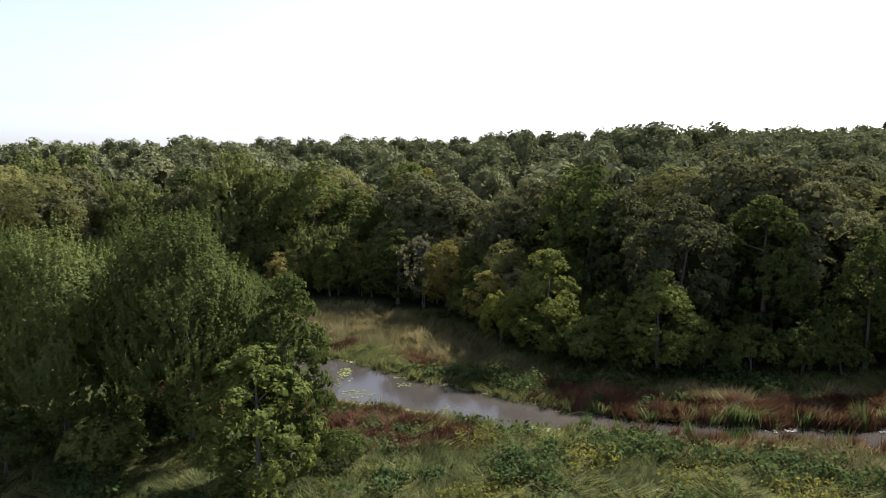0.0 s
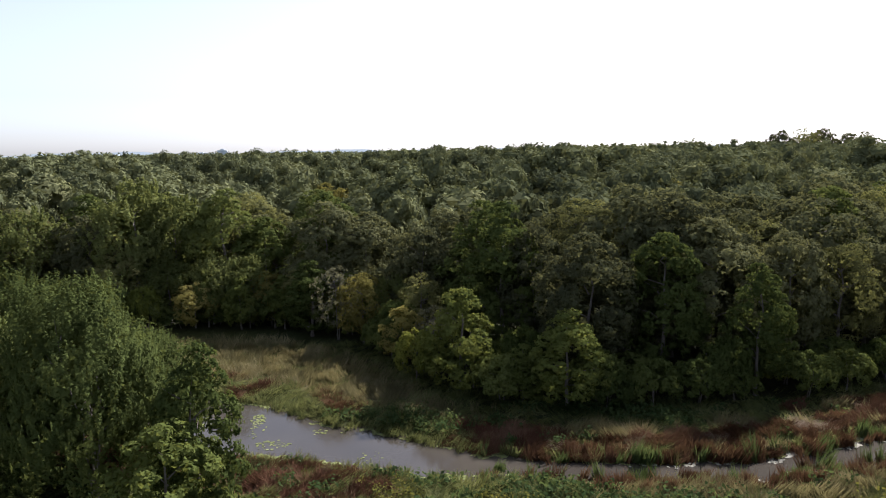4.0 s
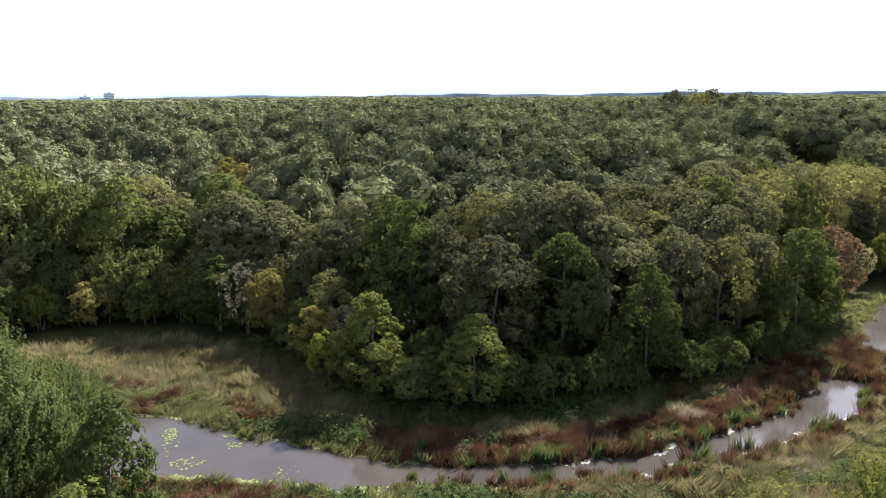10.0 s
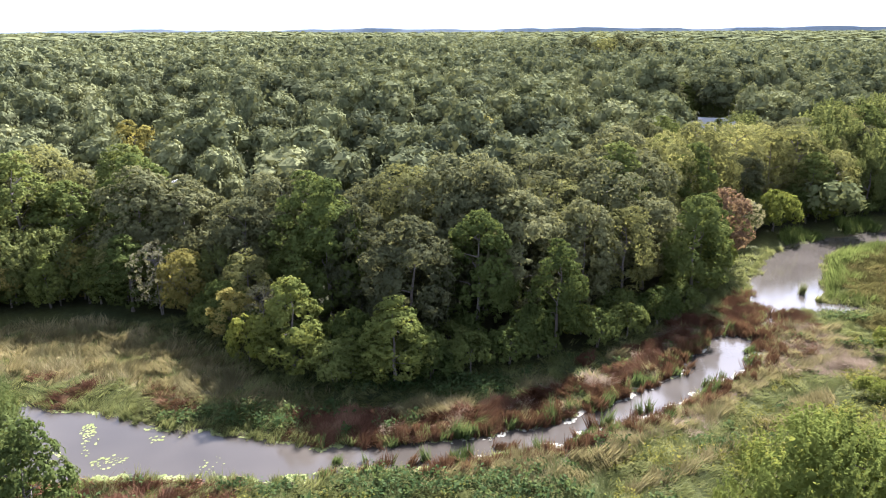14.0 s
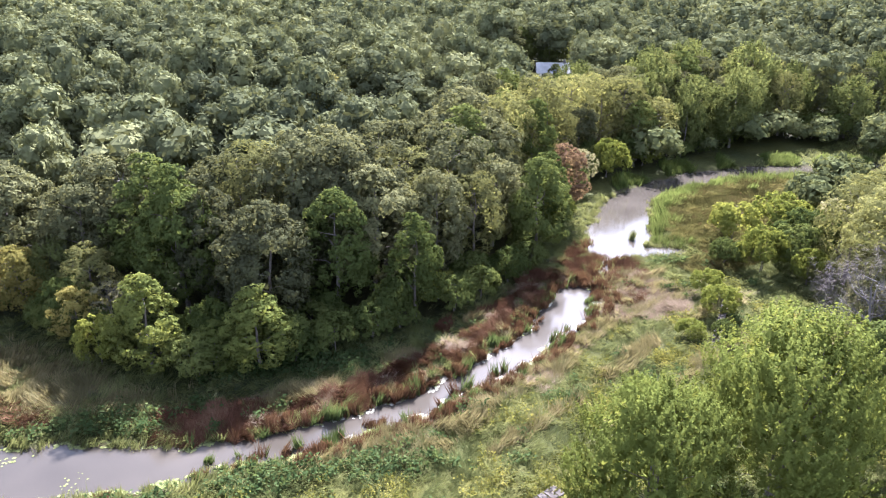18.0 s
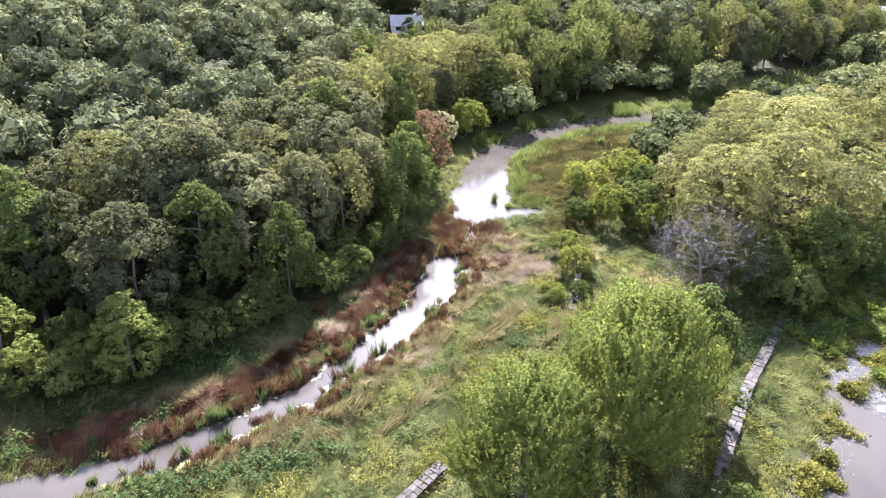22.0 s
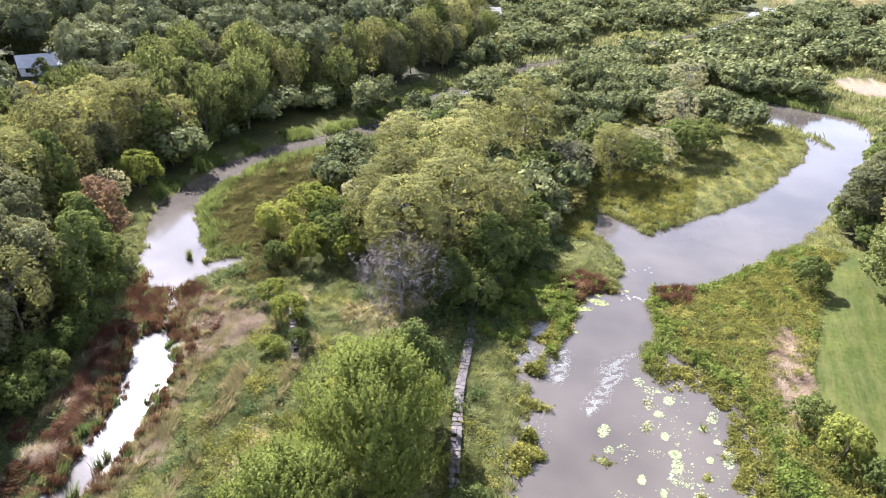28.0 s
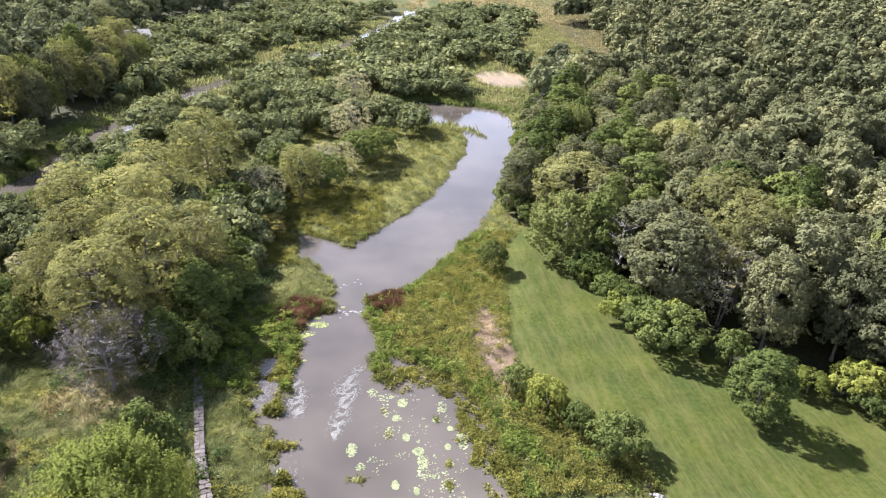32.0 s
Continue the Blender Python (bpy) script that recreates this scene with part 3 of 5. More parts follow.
KINDS = {
    # name: (label, leaf material, bark, [tall, wide, base], leaf count, leaf size, boughs, options)
    "oak_tree": ("broad oak with a dense dark green crown", M_OAK, M_BARK, (19, 6.2, 1.8), 13000, 0.36, 44, dict(tuft=0.125, each=26)),
    "maple_tree": ("leafy maple with a rounded mid-green crown", M_SHRUB, M_BARK, (18, 5.2, 1.2), 11000, 0.34, 40, dict(top=0.35, tuft=0.13, each=26)),
    "willow_tree": ("feathery light green willow with upswept sprays", M_WILLOW, M_BARK, (16, 7.0, 0.6), 50000, 0.2, 60, dict(slim=0.6, flow=0.4, tuft=0.085, each=40, top=0.2, deep=44, dome=0.55, rag=0.16, low=-0.85)),
    "grey_willow_tree": ("soft green willow with fine leaves on upswept sprays", M_BACKLIT_WILLOW, M_BARK, (16, 7.0, 0.6), 50000, 0.2, 60, dict(slim=0.6, flow=0.4, tuft=0.085, each=40, top=0.2, deep=44, dome=0.55, rag=0.16, low=-0.85)),
    "cottonwood_tree": ("tall pale olive-green cottonwood with an open crown", M_OLIVE, M_BARK, (20, 6.5, 2.5), 14000, 0.24, 44, dict(tuft=0.115, each=28, deep=18, dome=0.5, rag=0.18)),
    "ash_tree": ("fresh green ash with a rounded crown", M_ASH, M_BARK, (16, 6.0, 0.8), 11000, 0.33, 42, dict(flow=0.2, tuft=0.125, each=26)),
    "young_tree": ("young bright yellow-green tree", M_YOUNG, M_BARK, (11, 3.6, 0.1), 7500, 0.25, 34, dict(top=0.5, tuft=0.14, each=24)),
    "shrub": ("dense rounded green shrub", M_SHRUB, M_BARK, (5, 3.6, 0.1), 4200, 0.24, 20, dict(tuft=0.13, each=22, low=-0.3)),
    "bright_shrub": ("bright yellow-green leafy shrub", M_BRIGHT, M_BARK, (5, 3.6, 0.1), 4200, 0.25, 20, dict(tuft=0.13, each=22, low=-0.3)),
    "turning_tree": ("small tree with yellow-brown turning leaves", M_AUTUMN, M_BARK, (11, 4.2, 1.0), 6000, 0.28, 28, dict(tuft=0.14, each=24)),
    "red_tree": ("tree with dull red autumn leaves", M_RED, M_BARK, (12, 4.5, 1.0), 6500, 0.28, 28, dict(tuft=0.13, each=24)),
    "thin_tree": ("greyish half-bare tree with thin leaves", M_DRYLEAF, M_PALE_BARK, (13, 6.5, 2.0), 5000, 0.24, 36, dict(tuft=0.10, each=18, deep=2)),
    "bare_tree": ("spreading grey tree with a haze of bare twigs", M_TWIG, M_PALE_BARK, (13, 6.5, 1.0), 4200, 0.9, 40, dict(slim=0.04, flow=0.5, tuft=0.12, each=14, deep=0, low=-0.5)),
    "dead_tree": ("dead bare grey tree", None, M_PALE_BARK, (13, 4.5, 2.0), 0, 0, 0, {}),
}
MADE = {}
R = np.random.RandomState(7)


def plant(kind, x, y, tall, wide, turn=None, group="", z=None):
    """One tree or shrub: an empty at its foot with a trunk and a crown; later ones of a kind are copies."""
    label, leaves, bark, (T, W, B), count, leaf, lobes, opts = KINDS[kind]
    variant = R.randint(3)
    turn = R.uniform(0, 360) if turn is None else turn
    foot = float(height(np.array([x]), np.array([y]))[0]) if z is None else z
    m = pose(x, y, foot - 0.05, 0, 0, turn) @ Matrix.Diagonal((wide / W, wide / W, tall / T, 1))
    if (kind, variant) in MADE:
        first = MADE[kind, variant]
        return copy_thing(first, m @ Matrix.Diagonal([1 / k for k in first.scale] + [1]))
    r = np.random.RandomState(100 + 17 * len(MADE))
    ob = tagged(new(kind), label, kind.split("_")[-1], group or kind.replace("_", " ") + "s")
    stems = 4 if "willow" in kind else 2 if kind in ("thin_tree", "shrub", "bright_shrub") else 1
    twigs = {"dead_tree": 7, "thin_tree": 5, "bare_tree": 8, "cottonwood_tree": 3}.get(kind, 0)
    trunk = new("trunk", trunk_mesh(r, T, W, B, bark, limbs=12 if twigs else 2 if "shrub" in kind else 6, girth=0.016 if "shrub" not in kind else 0.02, stems=stems, twigs=twigs))
    trunk.parent = ob
    if leaves:
        crown = new("crown", face_mesh("crown", crown_faces(r, T, W, B, count, leaf, lobes, **opts), leaves))
        crown.parent = ob
    ob.matrix_basis = m
    MADE[kind, variant] = ob
    return ob


# trees by the creek: kind, place, height, radius
WEST_TREES = [
    ("grey_willow_tree", -22.4, 48.0, 17.8, 7.0), ("grey_willow_tree", -32, 48, 16.5, 6.8), ("grey_willow_tree", -27, 56, 14.5, 6.4), ("grey_willow_tree", -40, 56, 15.5, 7.0),
    ("maple_tree", -13.4, 43.2, 13.6, 3.4), ("young_tree", -14.4, 39.6, 10.6, 4.2), ("shrub", -10.0, 44.0, 2.6, 1.8), ("shrub", -26, 42.5, 4.0, 3.0),
    ("shrub", -33, 42, 4.5, 3.2), ("grey_willow_tree", -21.5, 57.5, 11.5, 5.2), ("grey_willow_tree", -48, 62, 16.0, 7.2), ("grey_willow_tree", -38, 68, 15.0, 6.6),
]
NORTH_BANK_TREES = [
    ("young_tree", 6.2, 71.4, 11.6, 4.2), ("young_tree", 16.6, 65.5, 10.2, 4.4), ("young_tree", 12.4, 67.2, 6.5, 3.2), ("maple_tree", 36.8, 67.0, 14.2, 3.6), ("shrub", 10.2, 67.2, 5.4, 3.2),
    ("bright_shrub", 1.5, 75.0, 6.0, 2.6), ("shrub", 20.5, 65.0, 4.2, 2.8), ("shrub", 25.0, 64.8, 5.0, 2.8), ("shrub", 30.0, 65.2, 4.6, 3.0),
    ("shrub", 34.0, 65.6, 3.8, 2.4), ("shrub", 42.0, 66.2, 5.0, 3.0), ("shrub", 47.0, 67.5, 4.5, 2.8), ("shrub", 53.0, 69.5, 5.2, 3.0),
    ("turning_tree", -5.3, 91.5, 10.0, 4.0), ("thin_tree", -9.0, 94.0, 10.5, 4.0), ("maple_tree", -13.0, 97.0, 11.0, 4.2), ("turning_tree", -31, 102.5, 7.0, 3.4),
    ("young_tree", -17.5, 101.0, 8.5, 2.8), ("young_tree", -24.0, 101.5, 8.0, 2.8),
]
EDGE_SHRUBS = [
    ("shrub", -38, 103, 5.0, 3.6), ("shrub", -1.5, 84.0, 5.5, 3.4), ("shrub", 2.0, 79.0, 5.0, 3.0), ("bright_shrub", -2.2, 88.5, 4.5, 2.6),
    ("red_tree", 77.5, 87.5, 12.5, 4.8), ("thin_tree", 90, 98.0, 8.0, 4.0), ("young_tree", 73, 87.5, 12.0, 4.0), ("maple_tree", 68, 81, 14.0, 4.6),
    ("bright_shrub", 99, 99.5, 8.0, 4.6), ("bright_shrub", 71, 82.0, 7.0, 3.4), ("maple_tree", 62, 75, 16.0, 4.8), ("shrub", 86, 95, 5.0, 3.4),
]
EDGE_TREES = [
    ("ash_tree", -23, 105, 10.5, 4.4), ("young_tree", -8, 97.5, 9.5, 3.6), ("ash_tree", -1, 93, 9.5, 4.0), ("cottonwood_tree", 2.5, 86, 10.5, 3.8),
    ("young_tree", -29, 105, 7.5, 3.0), ("turning_tree", -20, 104, 8.5, 3.4), ("cottonwood_tree", -14, 101, 10.0, 4.0), ("ash_tree", -36, 107, 10.0, 4.6),
    ("turning_tree", 0, 81, 7.5, 3.0), ("young_tree", -4.5, 95.5, 7.0, 2.8), ("cottonwood_tree", -44, 108, 11.0, 4.6), ("thin_tree", 4, 79.5, 8.0, 3.0),
]
MEADOW_TREES = [
    ("willow_tree", 47.2, 23.8, 18.5, 8.0), ("willow_tree", 35.0, 26.0, 15.0, 6.8), ("maple_tree", 57.6, 23.6, 14.2, 4.4), ("shrub", 47.0, 13.0, 3.6, 2.8),
    ("bare_tree", 78.6, 34.0, 12.0, 7.2), ("maple_tree", 83.0, 28.0, 10.0, 3.6), ("bright_shrub", 70.5, 48.0, 4.2, 2.6), ("bright_shrub", 74.0, 53.0, 3.6, 2.4),
    ("shrub", 65.6, 43.4, 2.8, 1.6), ("bright_shrub", 63.0, 46.0, 2.4, 2.0),
]
PENINSULA_TREES = [
    ("cottonwood_tree", 88, 37.5, 18.5, 7.0), ("cottonwood_tree", 97, 33.5, 20.0, 7.4), ("cottonwood_tree", 102, 43, 19.0, 7.4), ("cottonwood_tree", 112, 39, 20.5, 7.6),
    ("cottonwood_tree", 108, 29, 15.5, 6.2), ("cottonwood_tree", 95, 46.5, 15.5, 5.6), ("shrub", 84, 24.5, 6.5, 3.8), ("maple_tree", 93, 25, 11.5, 4.6), ("young_tree", 87.5, 22.6, 7.4, 2.8),
    ("shrub", 99, 24.0, 7.0, 4.4), ("shrub", 106, 22.5, 6.0, 4.2), ("bright_shrub", 92.4, 63.6, 7.0, 4.4), ("bright_shrub", 100.5, 61.2, 7.2, 4.8), ("bright_shrub", 86.8, 54.2, 6.8, 3.6),
    ("shrub", 84.5, 58.5, 4.0, 2.6), ("shrub", 91.5, 52.0, 7.0, 4.2), ("shrub", 96.5, 54.0, 7.6, 5.0), ("thin_tree", 103, 52.5, 9.0, 5.5), ("bright_shrub", 88.5, 48.0, 5.4, 2.6),
    ("thin_tree", 83.5, 36.5, 9.5, 3.6), ("maple_tree", 118, 44, 13.0, 5.4), ("shrub", 106, 49, 8.0, 5.4), ("maple_tree", 100, 27.5, 9.5, 4.4),
]
FAR_PENINSULA_TREES = [
    ("cottonwood_tree", 146, 34, 21.0, 8.6), ("cottonwood_tree", 134, 42, 17.5, 7.0), ("maple_tree", 124, 47, 14.0, 6.0), ("cottonwood_tree", 128, 55, 15.0, 6.4),
    ("maple_tree", 139, 50, 13.0, 6.0), ("thin_tree", 116, 31, 9.0, 5.4), ("shrub", 124, 32, 8.0, 6.0), ("shrub", 133, 27, 8.5, 6.4),
    ("thin_tree", 141, 22, 9.5, 6.0), ("cottonwood_tree", 146, 14, 13.5, 5.2), ("shrub", 152, 10, 9.0, 6.6), ("thin_tree", 160, 7, 9.5, 6.4),
    ("shrub", 168, 1, 9.0, 7.0), ("shrub", 176, -3, 8.0, 6.4), ("thin_tree", 182, 3, 14.0, 6.0), ("shrub", 116, 24, 6.5, 4.6),
    ("turning_tree", 127, 19, 5.0, 3.6), ("shrub", 158, 18, 9.0, 6.0),
]
LAWN_TREES = [
    ("maple_tree", 67.0, -51.1, 11.0, 4.5), ("shrub", 111.3, -23.2, 6.0, 3.0), ("shrub", 75.3, -20.4, 4.2, 2.6), ("bright_shrub", 70.9, -23.2, 5.4, 3.1),
    ("shrub", 66.7, -26.6, 4.4, 2.3), ("shrub", 62.4, -30.2, 5.8, 3.9), ("shrub", 83.4, -45.6, 7.4, 6.0), ("bright_shrub", 92.5, -41.0, 5.0, 3.6),
    ("shrub", 88.0, -43.5, 6.0, 4.4), ("ash_tree", 115, -37.5, 13.0, 7.4), ("cottonwood_tree", 126, -42, 17.5, 9.0), ("shrub", 106, -40.5, 6.0, 5.0),
    ("oak_tree", 95, -50, 18.0, 7.6), ("oak_tree", 104, -50, 17.0, 7.4), ("bright_shrub", 70.0, -68.0, 6.0, 4.2), ("thin_tree", 90, -57, 15.0, 7.0),
]
LANDMARK_TREES = [
    ("turning_tree", 52, 133, 16.5, 6.2), ("turning_tree", -16, 156, 16.0, 6.0), ("cottonwood_tree", 45, 84, 17.5, 6.4), ("cottonwood_tree", 51, 75.5, 15.0, 4.6),
    ("ash_tree", 134, 109, 17.0, 7.4), ("ash_tree", 141, 103, 16.0, 6.4), ("ash_tree", 150, 108.5, 18.0, 7.0), ("thin_tree", 221, 3, 13.0, 6.4),
    ("cottonwood_tree", 179, 300, 27.0, 8.5), ("oak_tree", 190, 306, 27.0, 9.0), ("oak_tree", 170, 305, 26.0, 8.0), ("oak_tree", 203, 300, 25.5, 9.0), ("dead_tree", 136, -70, 16.0, 5.0), ("dead_tree", 151, -88, 17.0, 5.0), ("dead_tree", 86, -62, 13.0, 4.5), ("ash_tree", -11, 116, 12.5, 6.4), ("ash_tree", -28, 107, 11.0, 5.0),
]
for rows in (LANDMARK_TREES, WEST_TREES, NORTH_BANK_TREES, EDGE_SHRUBS, EDGE_TREES, MEADOW_TREES, PENINSULA_TREES, FAR_PENINSULA_TREES, LAWN_TREES):
    for kind, x, y, tall, wide in rows:
        plant(kind, x, y, tall, wide)
TAKEN = np.array([(x, y, wide) for rows in (LANDMARK_TREES, WEST_TREES, NORTH_BANK_TREES, EDGE_SHRUBS, EDGE_TREES, LAWN_TREES) for _, x, y, _, wide in rows])


LOT_GAP = way_points((102, 126, 5), (118, 146, 9), (131, 164, 9))


def wooded(x, y):
    """Where the forest stands, with a few clearings."""
    w = (north_of(x, y, NORTH_EDGE) > 3) | (north_of(x, y, SOUTH_EDGE) < -4)
    w |= (x < -44) & (y > 56)
    w &= np.hypot((x + 14) * 0.6, y - 172) > 9
    w &= np.hypot((x - 132) * 0.8, y - 166) > 10
    w &= np.hypot(x - 98, y - 150) > 7.5
    w &= off_line(x, y, LOT_GAP) > 0
    w &= np.hypot((x - 304) * 0.7, y - 90) > 15
    return w & ~((np.abs(y + 82) < 14 + (x - 260) * 0.25) & (x > 250) & (x < 420))


def scatter(gap, inner, outer, seed, keep):
    """Jittered grid of places between two distances from the pond head."""
    r = np.random.RandomState(seed)
    g = np.arange(-outer, outer, gap)
    x, y = np.meshgrid(g, g)
    x, y = x.ravel() + r.uniform(-0.34, 0.34, x.size) * gap, y.ravel() + r.uniform(-0.34, 0.34, y.size) * gap
    d = np.hypot(x, y)
    ok = (d >= inner) & (d < outer) & keep(x, y)
    return x[ok], y[ok], r


def near_wood_band(x, y):
    band_n = (north_of(x, y, NORTH_EDGE) < np.where(x < 175, 30, 15)) & (x > -62) & (x < 320) & (y > 60)
    band_s = (north_of(x, y, SOUTH_EDGE) > -44) & (x > 50) & (x < 205) & (y < 0)
    band_w = (x < -42) & (x > -95) & (y > 58) & (y < 130)
    return band_n | band_s | band_w


def near_wood(x, y):
    ok = wooded(x, y)
    for tx, ty, tw in TAKEN:
        ok &= np.hypot(x - tx, y - ty) > 2.6 + 0.35 * tw
    ok &= (x > 6) | (north_of(x, y, NORTH_EDGE) > 8)
    return ok & near_wood_band(x, y)


xs, ys, r = scatter(7.9, 0, 345, 11, near_wood)
kinds = ["oak_tree"] * 6 + ["maple_tree"] * 5 + ["cottonwood_tree"] * 2 + ["ash_tree"]
for x, y in zip(xs, ys):
    kind = kinds[r.randint(len(kinds))]
    if -8 < x < 70 and y > 60 and kind == "maple_tree" and r.rand() < 0.7:
        kind = "oak_tree"
    if -15 < x < 72 and 60 < y < 104 and kind in ("cottonwood_tree", "ash_tree") and r.rand() < 0.8:
        kind = "oak_tree"
    if x > 110 and y > 40 and r.rand() < 0.55:
        kind = ("cottonwood_tree", "ash_tree")[r.randint(2)]
    edge = max(north_of(x, y, NORTH_EDGE), -north_of(x, y, SOUTH_EDGE))
    tall = r.uniform(15.5, 21.5) * (0.75 if edge < 6 else 0.9 if edge < 10 else 1.0)
    if kind == "turning_tree":
        tall *= 0.8
    if y < 0 and r.rand() < 0.1:
        kind, tall = "dead_tree", r.uniform(13, 17)
    plant(kind, x, y, tall, tall * r.uniform(0.27, 0.39))

# low trees on the slope before the paved lot
r = np.random.RandomState(19)
for i in range(26):
    k = r.uniform(0.0, 0.7)
    side = r.uniform(-1, 1) * (5 + 7 * k)
    x, y = 103 + 27 * k + side * 0.8, 127 + 32 * k - side * 0.6
    tall = r.uniform(9.5, 12.5) * (1 - 0.42 * k)
    plant(("ash_tree", "young_tree", "maple_tree", "turning_tree")[r.randint(4)], x, y, tall, tall * r.uniform(0.36, 0.46))
for kind, x, y, tall in (("ash_tree", 147, 183, 14.0), ("maple_tree", 139, 184, 13.0), ("ash_tree", 152, 174, 13.5), ("oak_tree", 131, 179, 13.0), ("young_tree", 132, 158, 7.0), ("ash_tree", 143.5, 175, 10.0)):
    plant(kind, x, y, tall, tall * 0.4)

# undergrowth along the forest's edge
r = np.random.RandomState(13)
for x in np.arange(-44, 172, 3.4):
    x = x + r.uniform(-1.2, 1.2)
    y = float(np.interp(x, NORTH_EDGE[:, 0], NORTH_EDGE[:, 1])) + r.uniform(0.5, 4.5)
    plant("bright_shrub" if r.rand() < 0.12 else "shrub", x, y, r.uniform(3.0, 7.5), r.uniform(2.4, 3.8))
for x in np.arange(62, 200, 4.6):
    x = x + r.uniform(-1.5, 1.5)
    y = float(np.interp(x, SOUTH_EDGE[:, 0], SOUTH_EDGE[:, 1])) - r.uniform(1.0, 4.5)
    plant("bright_shrub" if r.rand() < 0.2 else "shrub", x, y, r.uniform(3.5, 7.0), r.uniform(2.8, 4.4))


# ---- the forest beyond ----
def ball(cuts):
    bm = bmesh.new()
    bmesh.ops.create_icosphere(bm, subdivisions=cuts, radius=1.0)
    v, f = np.array([p.co[:] for p in bm.verts]), np.array([[p.index for p in q.verts] for q in bm.faces])
    bm.free()
    return v, f


def far_crown(r, form, boughs, cuts, leaves, leaf, low):
    """A crown for trees far off: knobbly boughs packed into a dome, closed inside, with leaves all over the outside."""
    v, f = ball(cuts)
    k = (np.arange(boughs) + 0.5) / boughs
    uz = np.clip(low + (1 - low) * k + r.normal(size=boughs) * 0.06, -1, 1)
    phi = np.arange(boughs) * 2.39996 + r.uniform(-0.5, 0.5, boughs)
    rho = np.sqrt(1 - np.where(uz < 0, 0.6 * uz, uz) ** 2)
    rad = 0.5 * r.uniform(0.3, 0.5, boughs) * (1.25 if boughs < 7 else 1.0)
    half = form * 0.42
    mid = form - half
    cen = np.stack([rho * np.cos(phi) * (0.5 * r.uniform(0.85, 1.05, boughs) - rad), rho * np.sin(phi) * (0.5 * r.uniform(0.85, 1.05, boughs) - rad), mid + uz * np.maximum(half - rad * 0.85, 0.1)], -1)
    tris = []
    for c, q in zip(cen, rad):
        w = c + v * (q * (1 + 0.08 * r.normal(size=(len(v), 1)))) * np.array([1, 1, 0.85])
        tris.append(w[f])
    tris = np.concatenate(tris)
    m = tris.mean(1)
    owner = np.repeat(np.arange(boughs), len(f))
    hidden = np.zeros(len(m), bool)
    for i, (c, q) in enumerate(zip(cen, rad)):
        hidden |= (np.linalg.norm((m - c) / np.array([1, 1, 0.85]), axis=1) < q * 0.84) & (owner != i)
    tris = tris[~hidden]
    pick = r.randint(len(tris), size=leaves)
    mix = r.dirichlet((1, 1, 1), leaves)[..., None]
    n = unit(np.cross(tris[pick, 1] - tris[pick, 0], tris[pick, 2] - tris[pick, 0]))
    p = (tris[pick] * mix).sum(1) + n * leaf * r.uniform(0.1, 0.9, (leaves, 1)) ** 2
    n = unit(n + r.normal(size=n.shape) * 0.34)
    t = unit(np.cross(n, r.normal(size=n.shape))) * leaf * r.uniform(0.5, 1.4, (leaves, 1))
    b = np.cross(n, t) * r.uniform(0.4, 0.75, (leaves, 1))
    core = tris + (cen[owner[~hidden]][:, None] - tris) * 0.27
    return np.concatenate([core, np.stack([p - t * 0.55, p + b + t * 0.4, p - b + t * 0.4], 1)])


def far_forest(name, label, gap, inner, outer, boughs, cuts, leaves, leaf, seed, keep, tall=(14.5, 21.5), wide=0.3, low=-0.35, form=1.6, mat=M_FAR):
    x, y, r = scatter(gap, inner, outer, seed, keep)
    forms = [far_crown(np.random.RandomState(seed * 10 + k), form, boughs, cuts, leaves, leaf, low) for k in range(6)]
    z = height(x, y)
    blocks, tints = [], []
    for i in range(len(x)):
        f = forms[r.randint(6)]
        t = r.uniform(*tall)
        w = t * wide * 2 * r.uniform(0.8, 1.25)
        a = r.uniform(0, 6.28)
        c, s = math.cos(a), math.sin(a)
        g = np.empty_like(f)
        g[..., 0] = (f[..., 0] * c - f[..., 1] * s) * w + x[i]
        g[..., 1] = (f[..., 0] * s + f[..., 1] * c) * w + y[i]
        g[..., 2] = f[..., 2] * t / form + z[i]
        blocks.append(g)
        tints.append(np.full(len(f), np.clip(r.choice([0.1, 0.28, 0.46, 0.66, 0.92], p=[0.24, 0.28, 0.24, 0.15, 0.09]) + 0.1 * r.rand() + 0.14 * math.sin(x[i] / 31) * math.cos(y[i] / 43), 0, 1)))
    ob = new(name, face_mesh(name, np.concatenate(blocks), mat, np.concatenate(tints)))
    return tagged(ob, label, "forest", kind="stuff")


def in_view(x, y):
    a = np.degrees(np.arctan2(x, y))
    return (a > -42) & (a < 160) & ((np.hypot(x, y) < 250) | (a < 132))


def beyond_near(x, y):
    return wooded(x, y) & ~near_wood_band(x, y) & in_view(x, y)


def at_edge(x, y):
    return (north_of(x, y, NORTH_EDGE) < 16) & (north_of(x, y, SOUTH_EDGE) > -16) & (x > 150)


def edge_wood(x, y):
    return beyond_near(x, y) & at_edge(x, y)


def deep_wood(x, y):
    return beyond_near(x, y) & ~at_edge(x, y)


def north_wood(x, y):
    return deep_wood(x, y) & (y > -10)


def south_wood(x, y):
    return deep_wood(x, y) & (y <= -10)


def forward(x, y):
    a = np.degrees(np.arctan2(x, y))
    return wooded(x, y) & (a > -42) & (a < 75)


def sideways(x, y):
    a = np.degrees(np.arctan2(x, y))
    return wooded(x, y) & (a >= 75) & (a < 140)


